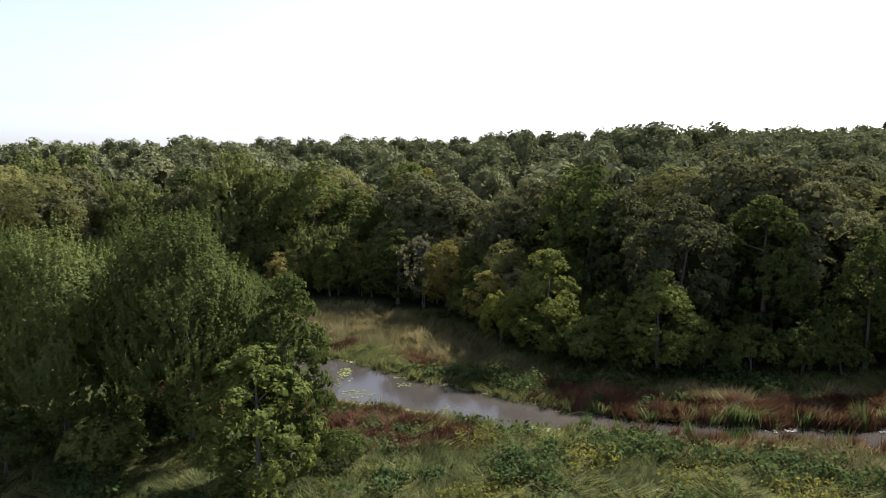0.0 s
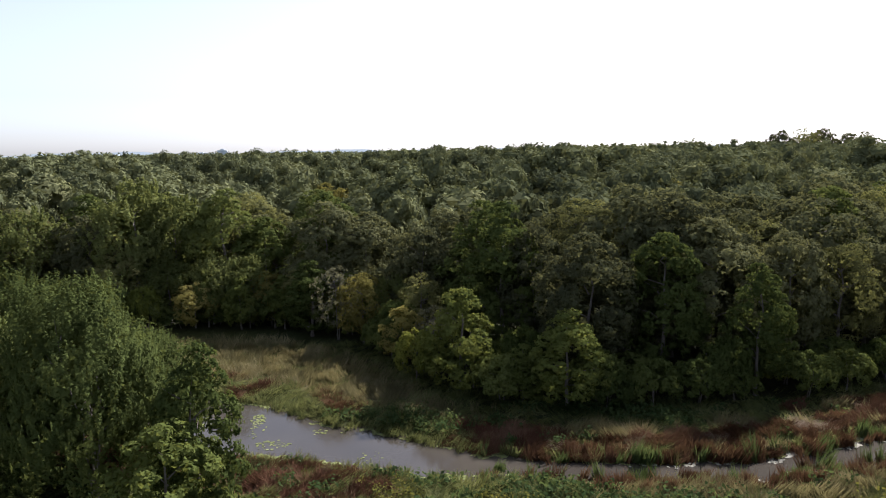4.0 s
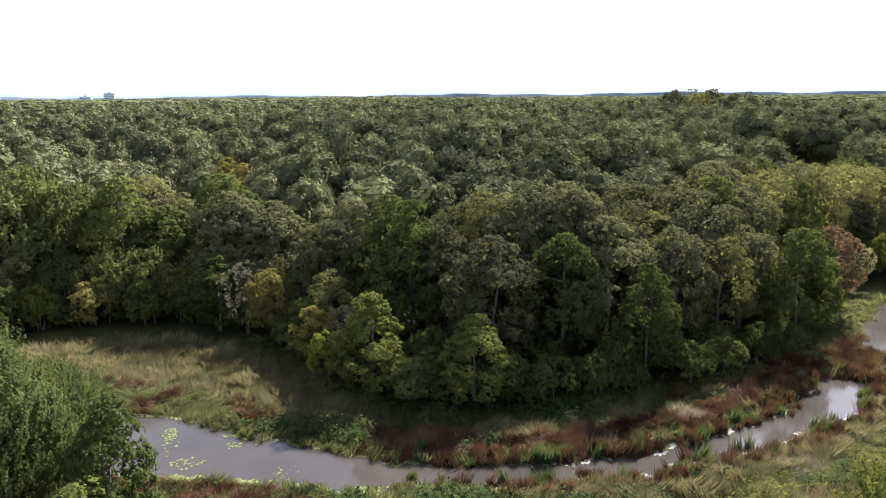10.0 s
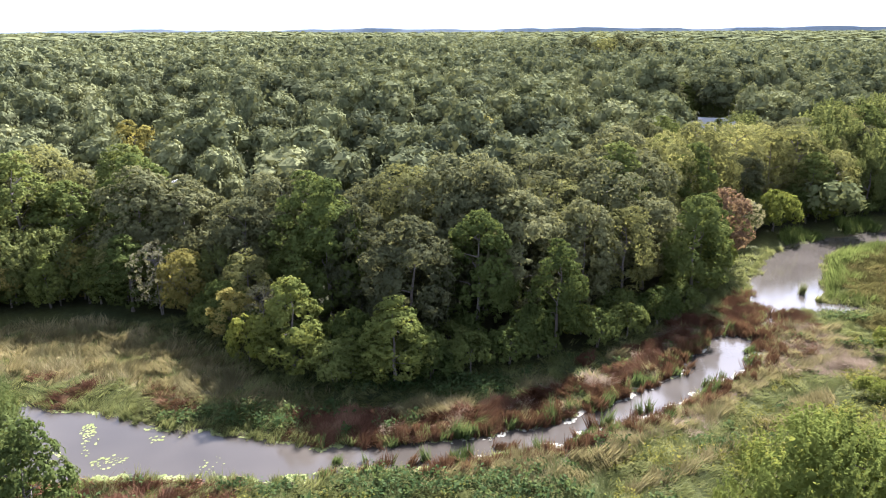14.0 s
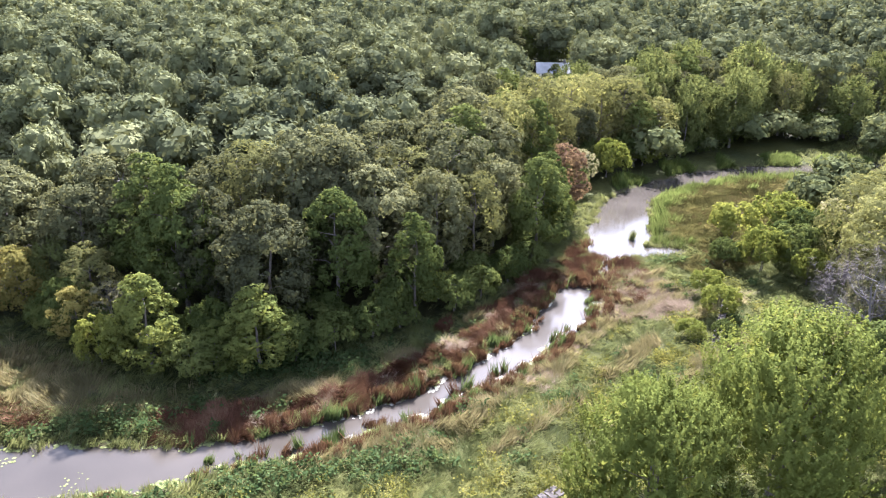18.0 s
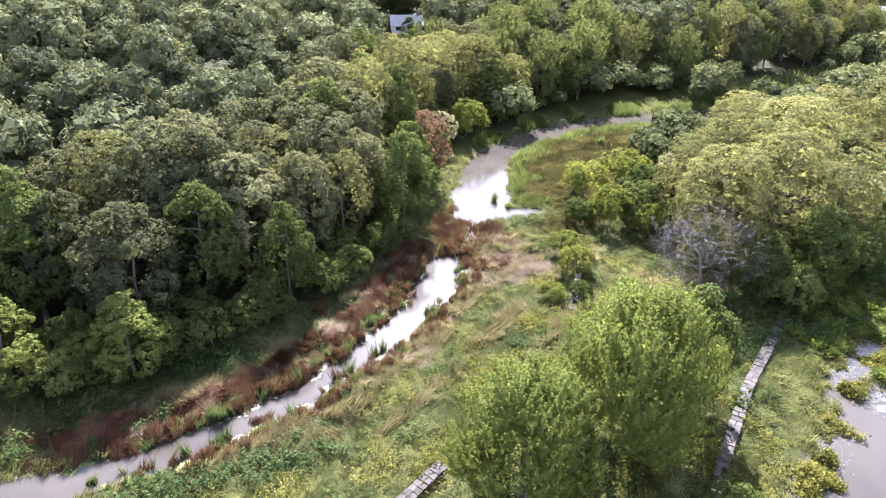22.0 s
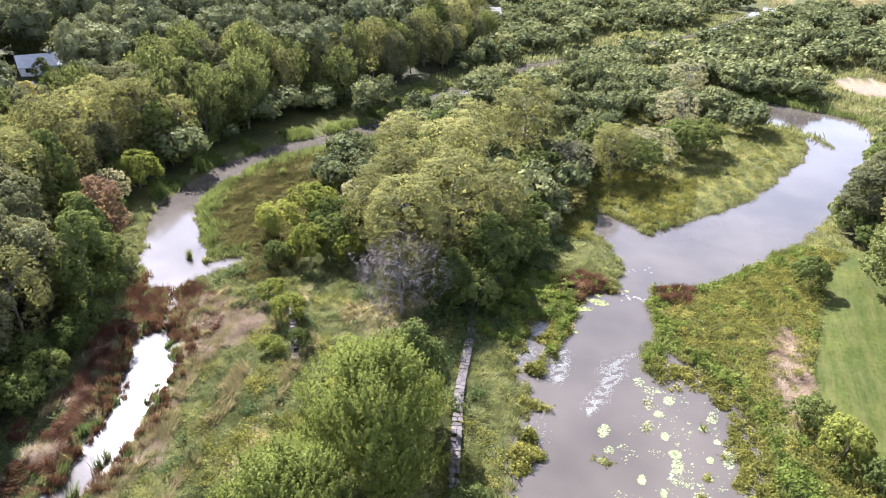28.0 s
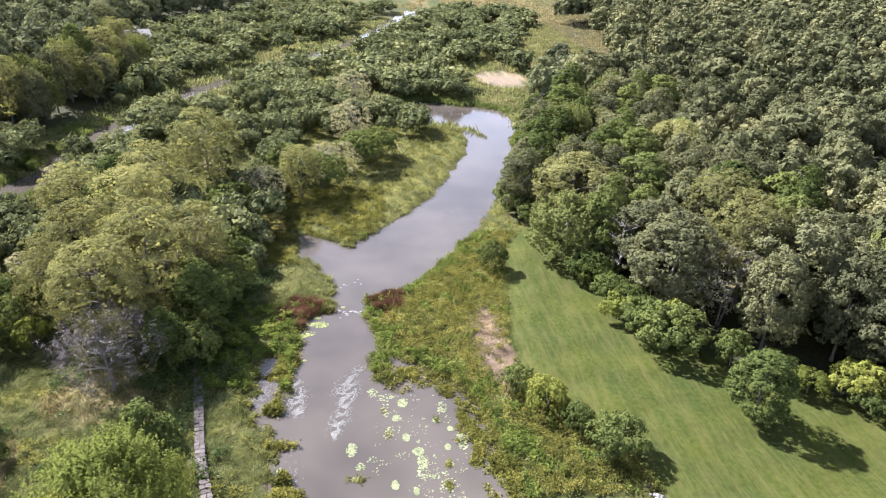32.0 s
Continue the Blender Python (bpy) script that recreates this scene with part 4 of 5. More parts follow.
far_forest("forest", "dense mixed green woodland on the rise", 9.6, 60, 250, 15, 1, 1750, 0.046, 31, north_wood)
far_forest("forest", "dense olive-green woodland behind the lawn", 9.4, 60, 250, 15, 1, 1600, 0.046, 39, south_wood, mat=M_SOUTH)
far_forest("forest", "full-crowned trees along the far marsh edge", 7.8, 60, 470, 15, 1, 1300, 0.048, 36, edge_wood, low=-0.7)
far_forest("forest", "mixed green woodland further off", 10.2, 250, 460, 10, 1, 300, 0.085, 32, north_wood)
far_forest("forest", "olive-green woodland further off behind the lawn", 10.2, 250, 460, 10, 1, 300, 0.085, 40, south_wood, mat=M_SOUTH)
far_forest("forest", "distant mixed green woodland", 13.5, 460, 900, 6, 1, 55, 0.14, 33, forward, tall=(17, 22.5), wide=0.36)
far_forest("forest", "mixed woodland beyond the meadow clearing", 13, 440, 760, 7, 1, 60, 0.14, 38, sideways, wide=0.38, mat=M_SOUTH)
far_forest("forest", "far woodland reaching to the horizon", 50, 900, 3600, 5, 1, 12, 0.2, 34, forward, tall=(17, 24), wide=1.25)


def wet_shrubs(x, y):
    """Low willow scrub in rows across the far marsh."""
    k = waves(x, y * 2.2, 60, 41) + 0.6 * waves(x, y, 23, 42)
    return (x > 112) & (north_of(x, y, NORTH_EDGE) < 0) & (north_of(x, y, SOUTH_EDGE) > 4) & (shore(x, y) > 3 + 5 * (x > 250)) & (np.hypot((x - 266) * 0.45, y + 50) > 15) & (((x < 232) & (y > 18) & (k > 0.0)) | ((x > 192) & (x < 240) & (y > -16) & (k > -0.2)) | ((x >= 238) & (k > -0.45)))


far_forest("scrub", "low grey-green willow scrub in the far marsh", 5.2, 100, 250, 10, 1, 420, 0.07, 35, wet_shrubs, tall=(4.0, 9.5), wide=0.55, form=0.85, mat=M_SCRUB)
far_forest("scrub", "low willow scrub across the far wetland", 5.6, 250, 460, 7, 1, 130, 0.11, 37, wet_shrubs, tall=(4.0, 9.5), wide=0.6, form=0.85, mat=M_SCRUB)


# ---- grasses and reeds ----
def tufts(name, label, mat, x, y, blades, tall, width, spread, lean, seed):
    """Tufts of tapering blades; lean: sideways reach of the tips, in a direction that changes slowly over the ground."""
    r = np.random.RandomState(seed)
    n = len(x)
    z = np.maximum(height(x, y), -0.2)
    a = waves(x, y, 14, seed) * 3.0 + 1.2 * waves(x, y, 4, seed + 5)
    X, Y, Z, A = (np.repeat(v, blades) for v in (x, y, z, a))
    N = n * blades
    h = tall * r.uniform(0.55, 1.25, N) * np.repeat(r.uniform(0.7, 1.2, n) * (1 + 0.4 * waves(x, y, 3.0, seed + 7)), blades)
    A = A + r.normal(size=N) * 0.55
    px, py = X + r.normal(size=N) * spread, Y + r.normal(size=N) * spread
    lx, ly = np.cos(A) * h * lean, np.sin(A) * h * lean
    b = r.uniform(0, 6.28, N)
    wx, wy = np.cos(b) * width, np.sin(b) * width
    c = np.empty((N, 3, 3))
    c[:, 0] = np.stack([px - wx, py - wy, Z - 0.05], -1)
    c[:, 1] = np.stack([px + wx, py + wy, Z - 0.05], -1)
    c[:, 2] = np.stack([px + lx, py + ly, Z + h * math.sqrt(max(0.05, 1 - lean * lean))], -1)
    tint = np.clip(0.4 + 0.34 * waves(X, Y, 9, seed + 1) + 0.24 * waves(X, Y, 2.2, seed + 2) + 0.2 * np.repeat(r.normal(size=n), blades) + 0.08 * r.normal(size=N), 0, 1)
    return tagged(new(name, face_mesh(name, c, mat, tint)), label, "grass", kind="stuff")


def forbs(name, label, mat, x, y, leaves, tall, size, spread, seed):
    """Leafy stalks: small leaves standing at all heights."""
    r = np.random.RandomState(seed)
    n = len(x)
    N = n * leaves
    X, Y, Z = (np.repeat(v, leaves) for v in (x, y, np.maximum(height(x, y), -0.15)))
    hh = np.repeat(tall * r.uniform(0.5, 1.25, n) * (1 + 0.5 * waves(x, y, 2.6, seed + 3)), leaves)
    p = np.stack([X + r.normal(size=N) * spread, Y + r.normal(size=N) * spread, Z + hh * r.uniform(0.25, 1.0, N)], -1)
    nn = unit(r.normal(size=(N, 3)) * 0.7 + np.array([0, 0, 0.9]))
    t = unit(np.cross(nn, r.normal(size=(N, 3))))
    b = np.cross(nn, t)
    s = size * r.uniform(0.6, 1.4, (N, 1))
    c = np.stack([p - t * s / 2, p + b * s * 0.3, p + t * s / 2, p - b * s * 0.3], 1)
    tint = np.clip(0.36 + 0.34 * waves(X, Y, 7, seed + 1) + 0.28 * waves(X, Y, 2.4, seed + 2) + 0.18 * np.repeat(r.normal(size=n), leaves) + 0.08 * r.normal(size=N), 0, 1)
    return tagged(new(name, face_mesh(name, c, mat, tint)), label, "plants", kind="stuff")


def spread_points(count, x0, x1, y0, y1, seed, weight):
    r = np.random.RandomState(seed)
    x, y = r.uniform(x0, x1, count), r.uniform(y0, y1, count)
    k = weight(x, y) > r.rand(count)
    return x[k], y[k]

def joined(*pieces):
    return np.concatenate([p[0] for p in pieces]), np.concatenate([p[1] for p in pieces])


def w_green(x, y):
    z = zones(x, y)
    return (shore(x, y) > 0.15) * (1 - 0.75 * z["isle"]) * (1 - 0.93 * z["straw"]) * (1 - z["floor"]) * (1 - z["lawn"]) * (1 - 0.97 * z["brown"]) * (1 - 0.85 * z["tan"]) * (1 - 0.8 * z["gold"] * (y < 12) - 0.25 * z["gold"] * (y >= 12))


def w_zone(key, least=0.1):
    def weight(x, y):
        z = zones(x, y)
        bare = z["tan"] if key == "gold" else 0.0
        patch = np.where(waves(x, y, 6.0, 77) + 0.5 * waves(x, y, 2.0, 78) > -0.25, 1.0, 0.25) if key == "gold" else 1.0
        return z[key] * (1 - bare) * (1 - 0.8 * z["straw"] * (key != "straw")) * patch * (shore(x, y) > least) * (1 - z["lawn"]) * (1 - z["floor"])

    return weight


x, y = spread_points(42000, -34, 105, 14, 92, 51, w_green)
tufts("marsh_grass", "long green marsh grass, wind-laid in swirls", M_GRASS, x, y, 14, 0.95, 0.036, 0.26, 0.84, 52)
x, y = joined(spread_points(26000, 100, 205, -45, 92, 53, w_green), spread_points(9000, 60, 105, -36, 14, 79, w_green))
tufts("marsh_grass", "green marsh grass on the far banks", M_GRASS, x, y, 9, 0.8, 0.05, 0.32, 0.6, 54)


def w_far_marsh(x, y):
    return (shore(x, y) > 0.5) * (north_of(x, y, NORTH_EDGE) < 2) * (north_of(x, y, SOUTH_EDGE) > -60) * (np.hypot((x - 272) * 0.7, y + 56) > 11)


def w_far_dry(x, y):
    return w_far_marsh(x, y) * np.where(y < -58, 0.9, 0.6 * (waves(x, y, 40, 29) > 0.25))


x, y = spread_points(30000, 200, 420, -110, 80, 141, w_far_marsh)
tufts("marsh_grass", "rank green marsh grass across the far wetland", M_GRASS, x, y, 4, 1.3, 0.22, 0.9, 0.5, 142)
x, y = spread_points(30000, 228, 540, -150, 60, 143, w_far_dry)
tufts("tan_reeds", "dry brownish grass in the far clearing", M_TAN, x, y, 4, 1.1, 0.22, 0.9, 0.5, 144)


brown = w_zone("brown")
x, y = joined(spread_points(76000, 0, 78, 48, 79, 55, brown), spread_points(16000, -34, 2, 44, 80, 65, brown), spread_points(9000, 90, 108, -8, 16, 66, brown), spread_points(16000, 80, 150, 54, 88, 78, brown))
tufts("brown_sedge", "collapsed red-brown sedge along the creek", M_BROWN, x, y, 10, 0.95, 0.045, 0.2, 0.8, 56)
x, y = spread_points(26000, 78, 150, 56, 92, 178, w_zone("isle", 1.5))
tufts("olive_sedge", "matted olive-brown sedge across the isle by the pool", M_OLIVEGRASS, x, y, 9, 0.9, 0.06, 0.3, 0.75, 179)
tan = w_zone("tan")
x, y = joined(spread_points(22000, -38, 14, 56, 98, 57, tan), spread_points(40000, 14, 76, 40, 70, 67, tan), spread_points(6000, 68, 96, -26, 46, 68, tan))
tufts("tan_reeds", "dry tan reeds", M_TAN, x, y, 6, 1.1, 0.045, 0.2, 0.6, 58)


def bank(low, high, wet):
    """Patches of one plant on the pond's lawn side: low and high bound the patch noise, wet favours the water's edge."""
    def weight(x, y):
        z = zones(x, y)
        d = shore(x, y)
        k = waves(x, y, 6.5, 77) + 0.55 * waves(x, y, 2.1, 78) + wet * step(d, 6.0, 0.5)
        return (k > low) * (k <= high) * (d > 0.0) * (1 - z["lawn"]) * (1 - z["floor"]) * (1 - z["tan"]) * (1 - z["straw"]) * (1 - z["brown"]) * np.where(k > high - 0.1, 0.6, 1.0)

    return weight


x, y = joined(spread_points(19000, 56, 128, -36, 1, 148, bank(-0.6, 9, -1.3)), spread_points(9000, 118, 206, -34, 22, 149, bank(0.0, 9, -0.6)), spread_points(8000, 114, 152, -4, 27, 176, bank(-0.5, 9, -0.2)))
forbs("forbs", "yellow-green leafy plants on the pond bank", M_FORB, x, y, 12, 0.95, 0.24, 0.26, 150)
x, y = joined(spread_points(19000, 56, 128, -36, 1, 151, bank(-9, -0.75, -1.3)), spread_points(8000, 78, 100, 6, 24, 152, bank(-9, 0.0, -0.5)))
forbs("broad_leaves", "dark green broad-leaved plants along the pond's edge", M_BROADLEAF, x, y, 12, 0.8, 0.32, 0.22, 153)
x, y = spread_points(5000, 56, 128, -36, 1, 154, bank(-0.75, -0.55, -1.3))
tufts("tan_reeds", "brownish seed heads between the bank plants", M_TAN, x, y, 6, 1.0, 0.04, 0.2, 0.35, 155)
x, y = joined(spread_points(12000, 40, 60, -36, 45, 59, w_zone("gold")), spread_points(6000, 60, 200, 2, 45, 76, w_zone("gold")), spread_points(22000, -12, 84, 16, 58, 75, w_zone("gold", 0.8)))
forbs("forbs", "yellow-green leafy marsh plants", M_FORB, x, y, 11, 0.95, 0.23, 0.3, 60)


def w_cattail(x, y):
    d = off_line(x, y, POOL)
    right = (y < np.interp(x, POOL[:, 0], POOL[:, 1])) & (x > 82) & (x < 150) & (y > 60)
    far = (y > np.interp(x, POOL[:, 0], POOL[:, 1])) & (x > 96) & (x < 215)
    bay = (off_line(x, y, FAR_BAY) < 7) & (x > 222)
    return (shore(x, y) > 0.2) * (d > 0.3) * (bay * (shore(x, y) > 0.2) + right * step(d, 5 + 2.5 * waves(x, y, 9, 66), 2) * (waves(x, y, 4, 67) > -0.5) + far * step(d, 9, 5) * (waves(x, y, 16, 64) > 0.15))


x, y = joined(spread_points(44000, 78, 215, 60, 108, 69, w_cattail), spread_points(6000, 222, 250, -50, 0, 74, w_cattail))
tufts("cattails", "upright bright green cattail beds by the pool", M_CATTAIL, x, y, 6, 1.35, 0.07, 0.3, 0.42, 70)


def w_rim(x, y):
    d = shore(x, y)
    return (d > -0.35) * (d < 0.9) * (waves(x, y, 3.1, 62) > -0.1) * (1 - is_lawn(x, y))


x, y = spread_points(200000, -34, 130, -34, 92, 61, w_rim)
tufts("shore_reeds", "upright green reeds at the water's edge", M_GRASS, x, y, 6, 0.85, 0.05, 0.18, 0.5, 63)


# ---- backdrop ----
def build_ridge():
    # the ridge's blue-grey is haze painted into its base colour
    m = plain_material("hazed_distant_woods", (0.13, 0.16, 0.18), (0.19, 0.22, 0.24), 0.004, 1.0, 0.0)
    bm = bmesh.new()
    rows = []
    for i in range(181):
        a = radians(-60 + i * 1.0)
        h = 52 + 6 * math.sin(i * 0.37) + 4 * math.sin(i * 1.13 + 1) + 2 * math.sin(i * 2.9)
        rows.append([bm.verts.new((math.sin(a) * d, math.cos(a) * d, z)) for d, z in ((4150, -5), (4200, h * 0.7), (4320, h), (4500, -5))])
    for p, q in zip(rows, rows[1:]):
        for k in range(3):
            bm.faces.new((p[k], q[k], q[k + 1], p[k + 1]))
    tagged(new("backdrop", bm_mesh("backdrop", bm, m)), "low wooded ridge on the horizon, coloured blue-grey for haze", "hills", kind="structure")


build_ridge()


# ---- boardwalks ----
M_PLANK = plain_material("weathered_plank", (0.040, 0.035, 0.032), (0.098, 0.086, 0.078), 3.0, 0.9, 0.5, dist=0.02)
M_BEAM = plain_material("dark_beam", (0.06, 0.05, 0.04), (0.14, 0.11, 0.09), 4.0, 0.9, 0.4, dist=0.02)


def shade_by_object(m, low, high):
    """Lets every piece that shares the material differ a little in lightness."""
    t = m.node_tree
    p = t.nodes["Principled BSDF"]
    src = p.inputs["Base Color"].links[0].from_socket
    v = ramp_node(t, t.nodes.new("ShaderNodeObjectInfo").outputs["Random"], (0.0, (low,) * 3), (1.0, (high,) * 3))
    link(t, mix_node(t, "MULTIPLY", 1.0, src, v), p.inputs["Base Color"])


shade_by_object(M_PLANK, 0.6, 1.25)


def boardwalk(line, wide, label, seed):
    """Two staggered columns of old planks on cross beams and two bearers."""
    r = np.random.RandomState(seed)
    line = [Vector(p) for p in line]
    walkway = tagged(new("boardwalk"), label, "boardwalk", "boardwalks")
    walkway.location = line[0]
    walkway.matrix_world = Matrix.Translation(line[0])
    plank_forms = []
    for k in range(4):
        bm = bmesh.new()
        box(bm, -0.32, 0.32, -wide * 0.235, wide * 0.235, -0.03, 0.03)
        for v in bm.verts:
            v.co.x += r.uniform(-0.05, 0.05)
            v.co.y += r.uniform(-0.05, 0.05)
            v.co.z += r.uniform(-0.012, 0.012)
        bmesh.ops.bevel(bm, geom=list(bm.edges), offset=0.012, segments=1, affect="EDGES")
        plank_forms.append(bm_mesh("plank", bm, M_PLANK))
    bm = bmesh.new()
    box(bm, -0.06, 0.06, -wide * 0.5, wide * 0.5, -0.08, 0.08)
    beam_form = bm_mesh("cross_beam", bm, M_BEAM)
    n = 0
    for a, b in zip(line, line[1:]):
        d = b - a
        ang = math.atan2(d.y, d.x)
        steps = int(d.length / 0.68)
        for i in range(steps):
            c = a + d * ((i + 0.5) / steps)
            ground = float(height(np.array([c.x]), np.array([c.y]))[0])
            for side in (-1, 1):
                if r.rand() < 0.03:
                    continue
                ob = new("plank", plank_forms[r.randint(4)])
                off = side * wide * 0.245 + r.uniform(-0.05, 0.05)
                ob.parent = walkway
                ob.matrix_world = pose(c.x - math.sin(ang) * off, c.y + math.cos(ang) * off, ground + 0.5 + r.uniform(-0.03, 0.03) + 0.05 * math.sin(n * 0.6), r.uniform(-3, 3), r.uniform(-3, 3), math.degrees(ang) + r.uniform(-5, 5))
            if i % 3 == 0:
                ob = new("cross_beam", beam_form)
                ob.parent = walkway
                ob.matrix_world = pose(c.x, c.y, ground + 0.34, 0, 0, math.degrees(ang))
                for side in (-1, 1):
                    post = bmesh.new()
                    tube(post, [Vector((0, 0, -0.8)), Vector((0, 0, 0.0)), Vector((0, 0, 0.36))], [0.07, 0.07, 0.06], 6)
                    q = part("post", post, M_BEAM, walkway)
                    q.matrix_world = Matrix.Translation((c.x - math.sin(ang) * side * wide * 0.42, c.y + math.cos(ang) * side * wide * 0.42, ground))
            n += 1
    return walkway


boardwalk([(42, 12.4, 0), (51.5, 16.2, 0), (58, 18.2, 0), (65, 20.3, 0), (74, 22.2, 0), (84, 24.3, 0)], 1.2, "old weathered grey plank boardwalk through the marsh grass", 71)
boardwalk([(22, 32.0, 0), (27, 32.7, 0), (32.5, 33.4, 0)], 1.3, "pale overgrown plank boardwalk beside the meadow trees", 72)
boardwalk([(62.5, 42.3, 0), (69, 46.5, 0), (75.5, 50.8, 0)], 0.9, "narrow overgrown plank boardwalk between meadow shrubs", 73)


# ---- pond plants ----
M_PAD = leaf_material("pad_leaves", (0.085, 0.098, 0.048), (0.145, 0.160, 0.088), (0.22, 0.23, 0.145), source="tint", spread=0.6, glow=0.1)
M_SCUM = leaf_material("pale_scum", (0.07, 0.07, 0.065), (0.13, 0.13, 0.12), (0.20, 0.20, 0.18), source="tint", spread=0.6, glow=0.05)
M_MAT = leaf_material("algae_mats", (0.085, 0.100, 0.034), (0.150, 0.168, 0.066), (0.235, 0.245, 0.115), source="tint", spread=0.6, glow=0.05)
M_FOAM = leaf_material("creamy_foam", (0.17, 0.165, 0.13), (0.28, 0.27, 0.22), (0.42, 0.40, 0.34), source="tint", spread=0.6, glow=0.05)
M_BRAMBLE = leaf_material("bramble_leaves", (0.03, 0.05, 0.018), (0.055, 0.08, 0.03), (0.10, 0.12, 0.045), source="tint", spread=0.6)


def floating(name, label, mat, x, y, size, seed, z=0.012, tilt=0.05):
    """Small leaves and flecks that lie on the water, six-cornered, some with a lifted rim."""
    r = np.random.RandomState(seed)
    n = len(x)
    a = r.uniform(0, 6.28, (n, 1)) + np.arange(6) * math.pi / 3
    s = size * r.uniform(0.45, 1.3, (n, 1)) * r.uniform(0.75, 1.15, (n, 6))
    c = np.stack([x[:, None] + np.cos(a) * s, y[:, None] + np.sin(a) * s, z + r.uniform(0, 0.02, (n, 1)) + r.rand(n, 6) * tilt * size], -1)
    return tagged(new(name, face_mesh(name, c, mat, np.clip(r.normal(0.45, 0.25, n), 0, 1))), label, "water plants", kind="stuff")


def clusters(seed, centres, count, reach):
    r = np.random.RandomState(seed)
    xs, ys = [], []
    for cx, cy in centres:
        n = int(count * r.uniform(0.3, 1.6))
        k = reach * r.uniform(0.5, 1.5)
        w = r.uniform(0.5, 1.6)
        a, d = r.uniform(0, 6.28, n), k * np.sqrt(r.rand(n))
        xs.append(cx + np.cos(a) * d * w)
        ys.append(cy + np.sin(a) * d / w)
    x, y = np.concatenate(xs), np.concatenate(ys)
    ok = shore(x, y) < -0.15
    return x[ok], y[ok]


PAD_CLUMPS = [(76.7, -0.4), (75.6, -2.2), (74.3, -4.4), (72.9, -2.1), (71.3, -3.4), (73.2, -9.6), (70.6, -8.7), (68.9, -10.3), (67.5, -4.5), (68.3, -2.3), (64.9, -5.8), (65.5, -9.6), (66.5, -11.6), (63, -6.2), (61.3, -6.2), (62.6, -9.5), (60.7, -7.8), (58.4, -5.1), (59.1, -9.1), (59.5, -2.7), (62.7, 1.3), (60.6, 1.8), (65.7, 2.4), (62.5, 10.8), (59.9, -15.7), (54, -6), (52, -3), (55, -11)]
x, y = clusters(82, PAD_CLUMPS, 66, 0.72)
floating("lily_pads", "pale yellow-green lily pads floating in dense clumps", M_PAD, x, y, 0.14, 83)
r = np.random.RandomState(81)
x, y = clusters(80, [(r.uniform(54, 76), r.uniform(-13, 0)) for _ in range(60)], 7, 0.8)
floating("lily_pads", "single lily pads scattered between the clumps", M_PAD, x, y, 0.10, 79)
x, y = clusters(84, PAD_CLUMPS[3:24:3], 26, 0.6)
forbs("pond_weeds", "green leafy weeds standing among the lily pads", M_FORB, x, y, 6, 0.45, 0.24, 0.25, 85)
WEED_BEDS = [(69, -12.6), (67.5, -13.4), (66.3, -14.2), (64.5, -13.4), (62.9, -12.8), (61.7, -15.2), (60.8, -17.4), (60.1, -19.5), (63.5, -16), (71, -12.2), (57, -17), (79, -7.4), (81, -5.6), (76.5, -10.8)]
x, y = clusters(110, WEED_BEDS, 170, 1.35)
forbs("pond_weeds", "olive and yellow-green leafy beds in the shallows", M_FORB, x, y, 9, 0.55, 0.26, 0.2, 111)
x, y = clusters(112, [(82.3, 12.6), (81, 13.2), (73.4, 12.7), (75, 12.4), (66.7, 11.6), (60.2, 10.3), (58.5, 10), (56.3, 10), (84.5, 11.5), (86, 12)], 150, 1.1)
forbs("pond_weeds", "leafy green weed beds off the pond's marshy bank", M_FORB, x, y, 9, 0.8, 0.26, 0.2, 113)


def streak(x0, y0, x1, y1, count, wide, seed):
    r = np.random.RandomState(seed)
    k = r.rand(count)
    x = x0 + (x1 - x0) * k + r.normal(size=count) * wide * 0.5
    y = y0 + (y1 - y0) * k + r.normal(size=count) * wide * (0.4 + 0.6 * np.sin(k * 3.1))
    ok = (shore(x, y) < -0.2) & (waves(x, y, 1.6, seed) > -0.25)
    return x[ok], y[ok]


x, y = joined(streak(67.8, 4.8, 74.3, 3.4, 1500, 0.6, 86), streak(74.3, 3.4, 80.1, 2.8, 2200, 0.95, 114), streak(80, 2.8, 83.6, 0.8, 320, 0.5, 115), streak(72.6, 9.5, 81, 10.7, 2600, 0.8, 87), streak(74, 14.6, 86, 15.2, 1900, 1.0, 116), streak(60, 9, 66, 10, 120, 0.6, 88))
floating("pond_scum", "pale grey scum drifting on the pond in streaks", M_SCUM, x, y, 0.06, 89, z=0.006, tilt=0.02)


def w_mats(x, y):
    d = shore(x, y)
    near = y < np.interp(x, CREEK[:, 0], CREEK[:, 1])
    creek = (off_line(x, y, CREEK) < 2) & (x < 63)
    return creek * (d < 0.05) * (d > np.where(near, -0.85, -0.5)) * (waves(x, y, 4.0, 91) > np.where(near & (x > 8), -0.75, 0.0))


x, y = spread_points(170000, -30, 62, 44, 76, 90, w_mats)
x2, y2 = spread_points(14000, 84, 100, 2, 12, 92, lambda x, y: (shore(x, y) < -0.05) * (shore(x, y) > -1.6) * (waves(x, y, 3.0, 93) > 0.8))
x3, y3 = clusters(94, [(-12, 60), (-8, 62.6), (-14, 64), (-17, 62), (-20, 66), (-3, 55.6), (-14.5, 66.5)], 40, 1.3)
x4, y4 = clusters(117, [(91.3, 10.3), (92, 9.6), (94.6, 7.7)], 110, 0.9)
floating("algae_mats", "pale yellow-green algae mats along the creek banks", M_MAT, np.concatenate([x, x2, x3, x4]), np.concatenate([y, y2, y3, y4]), 0.13, 95)


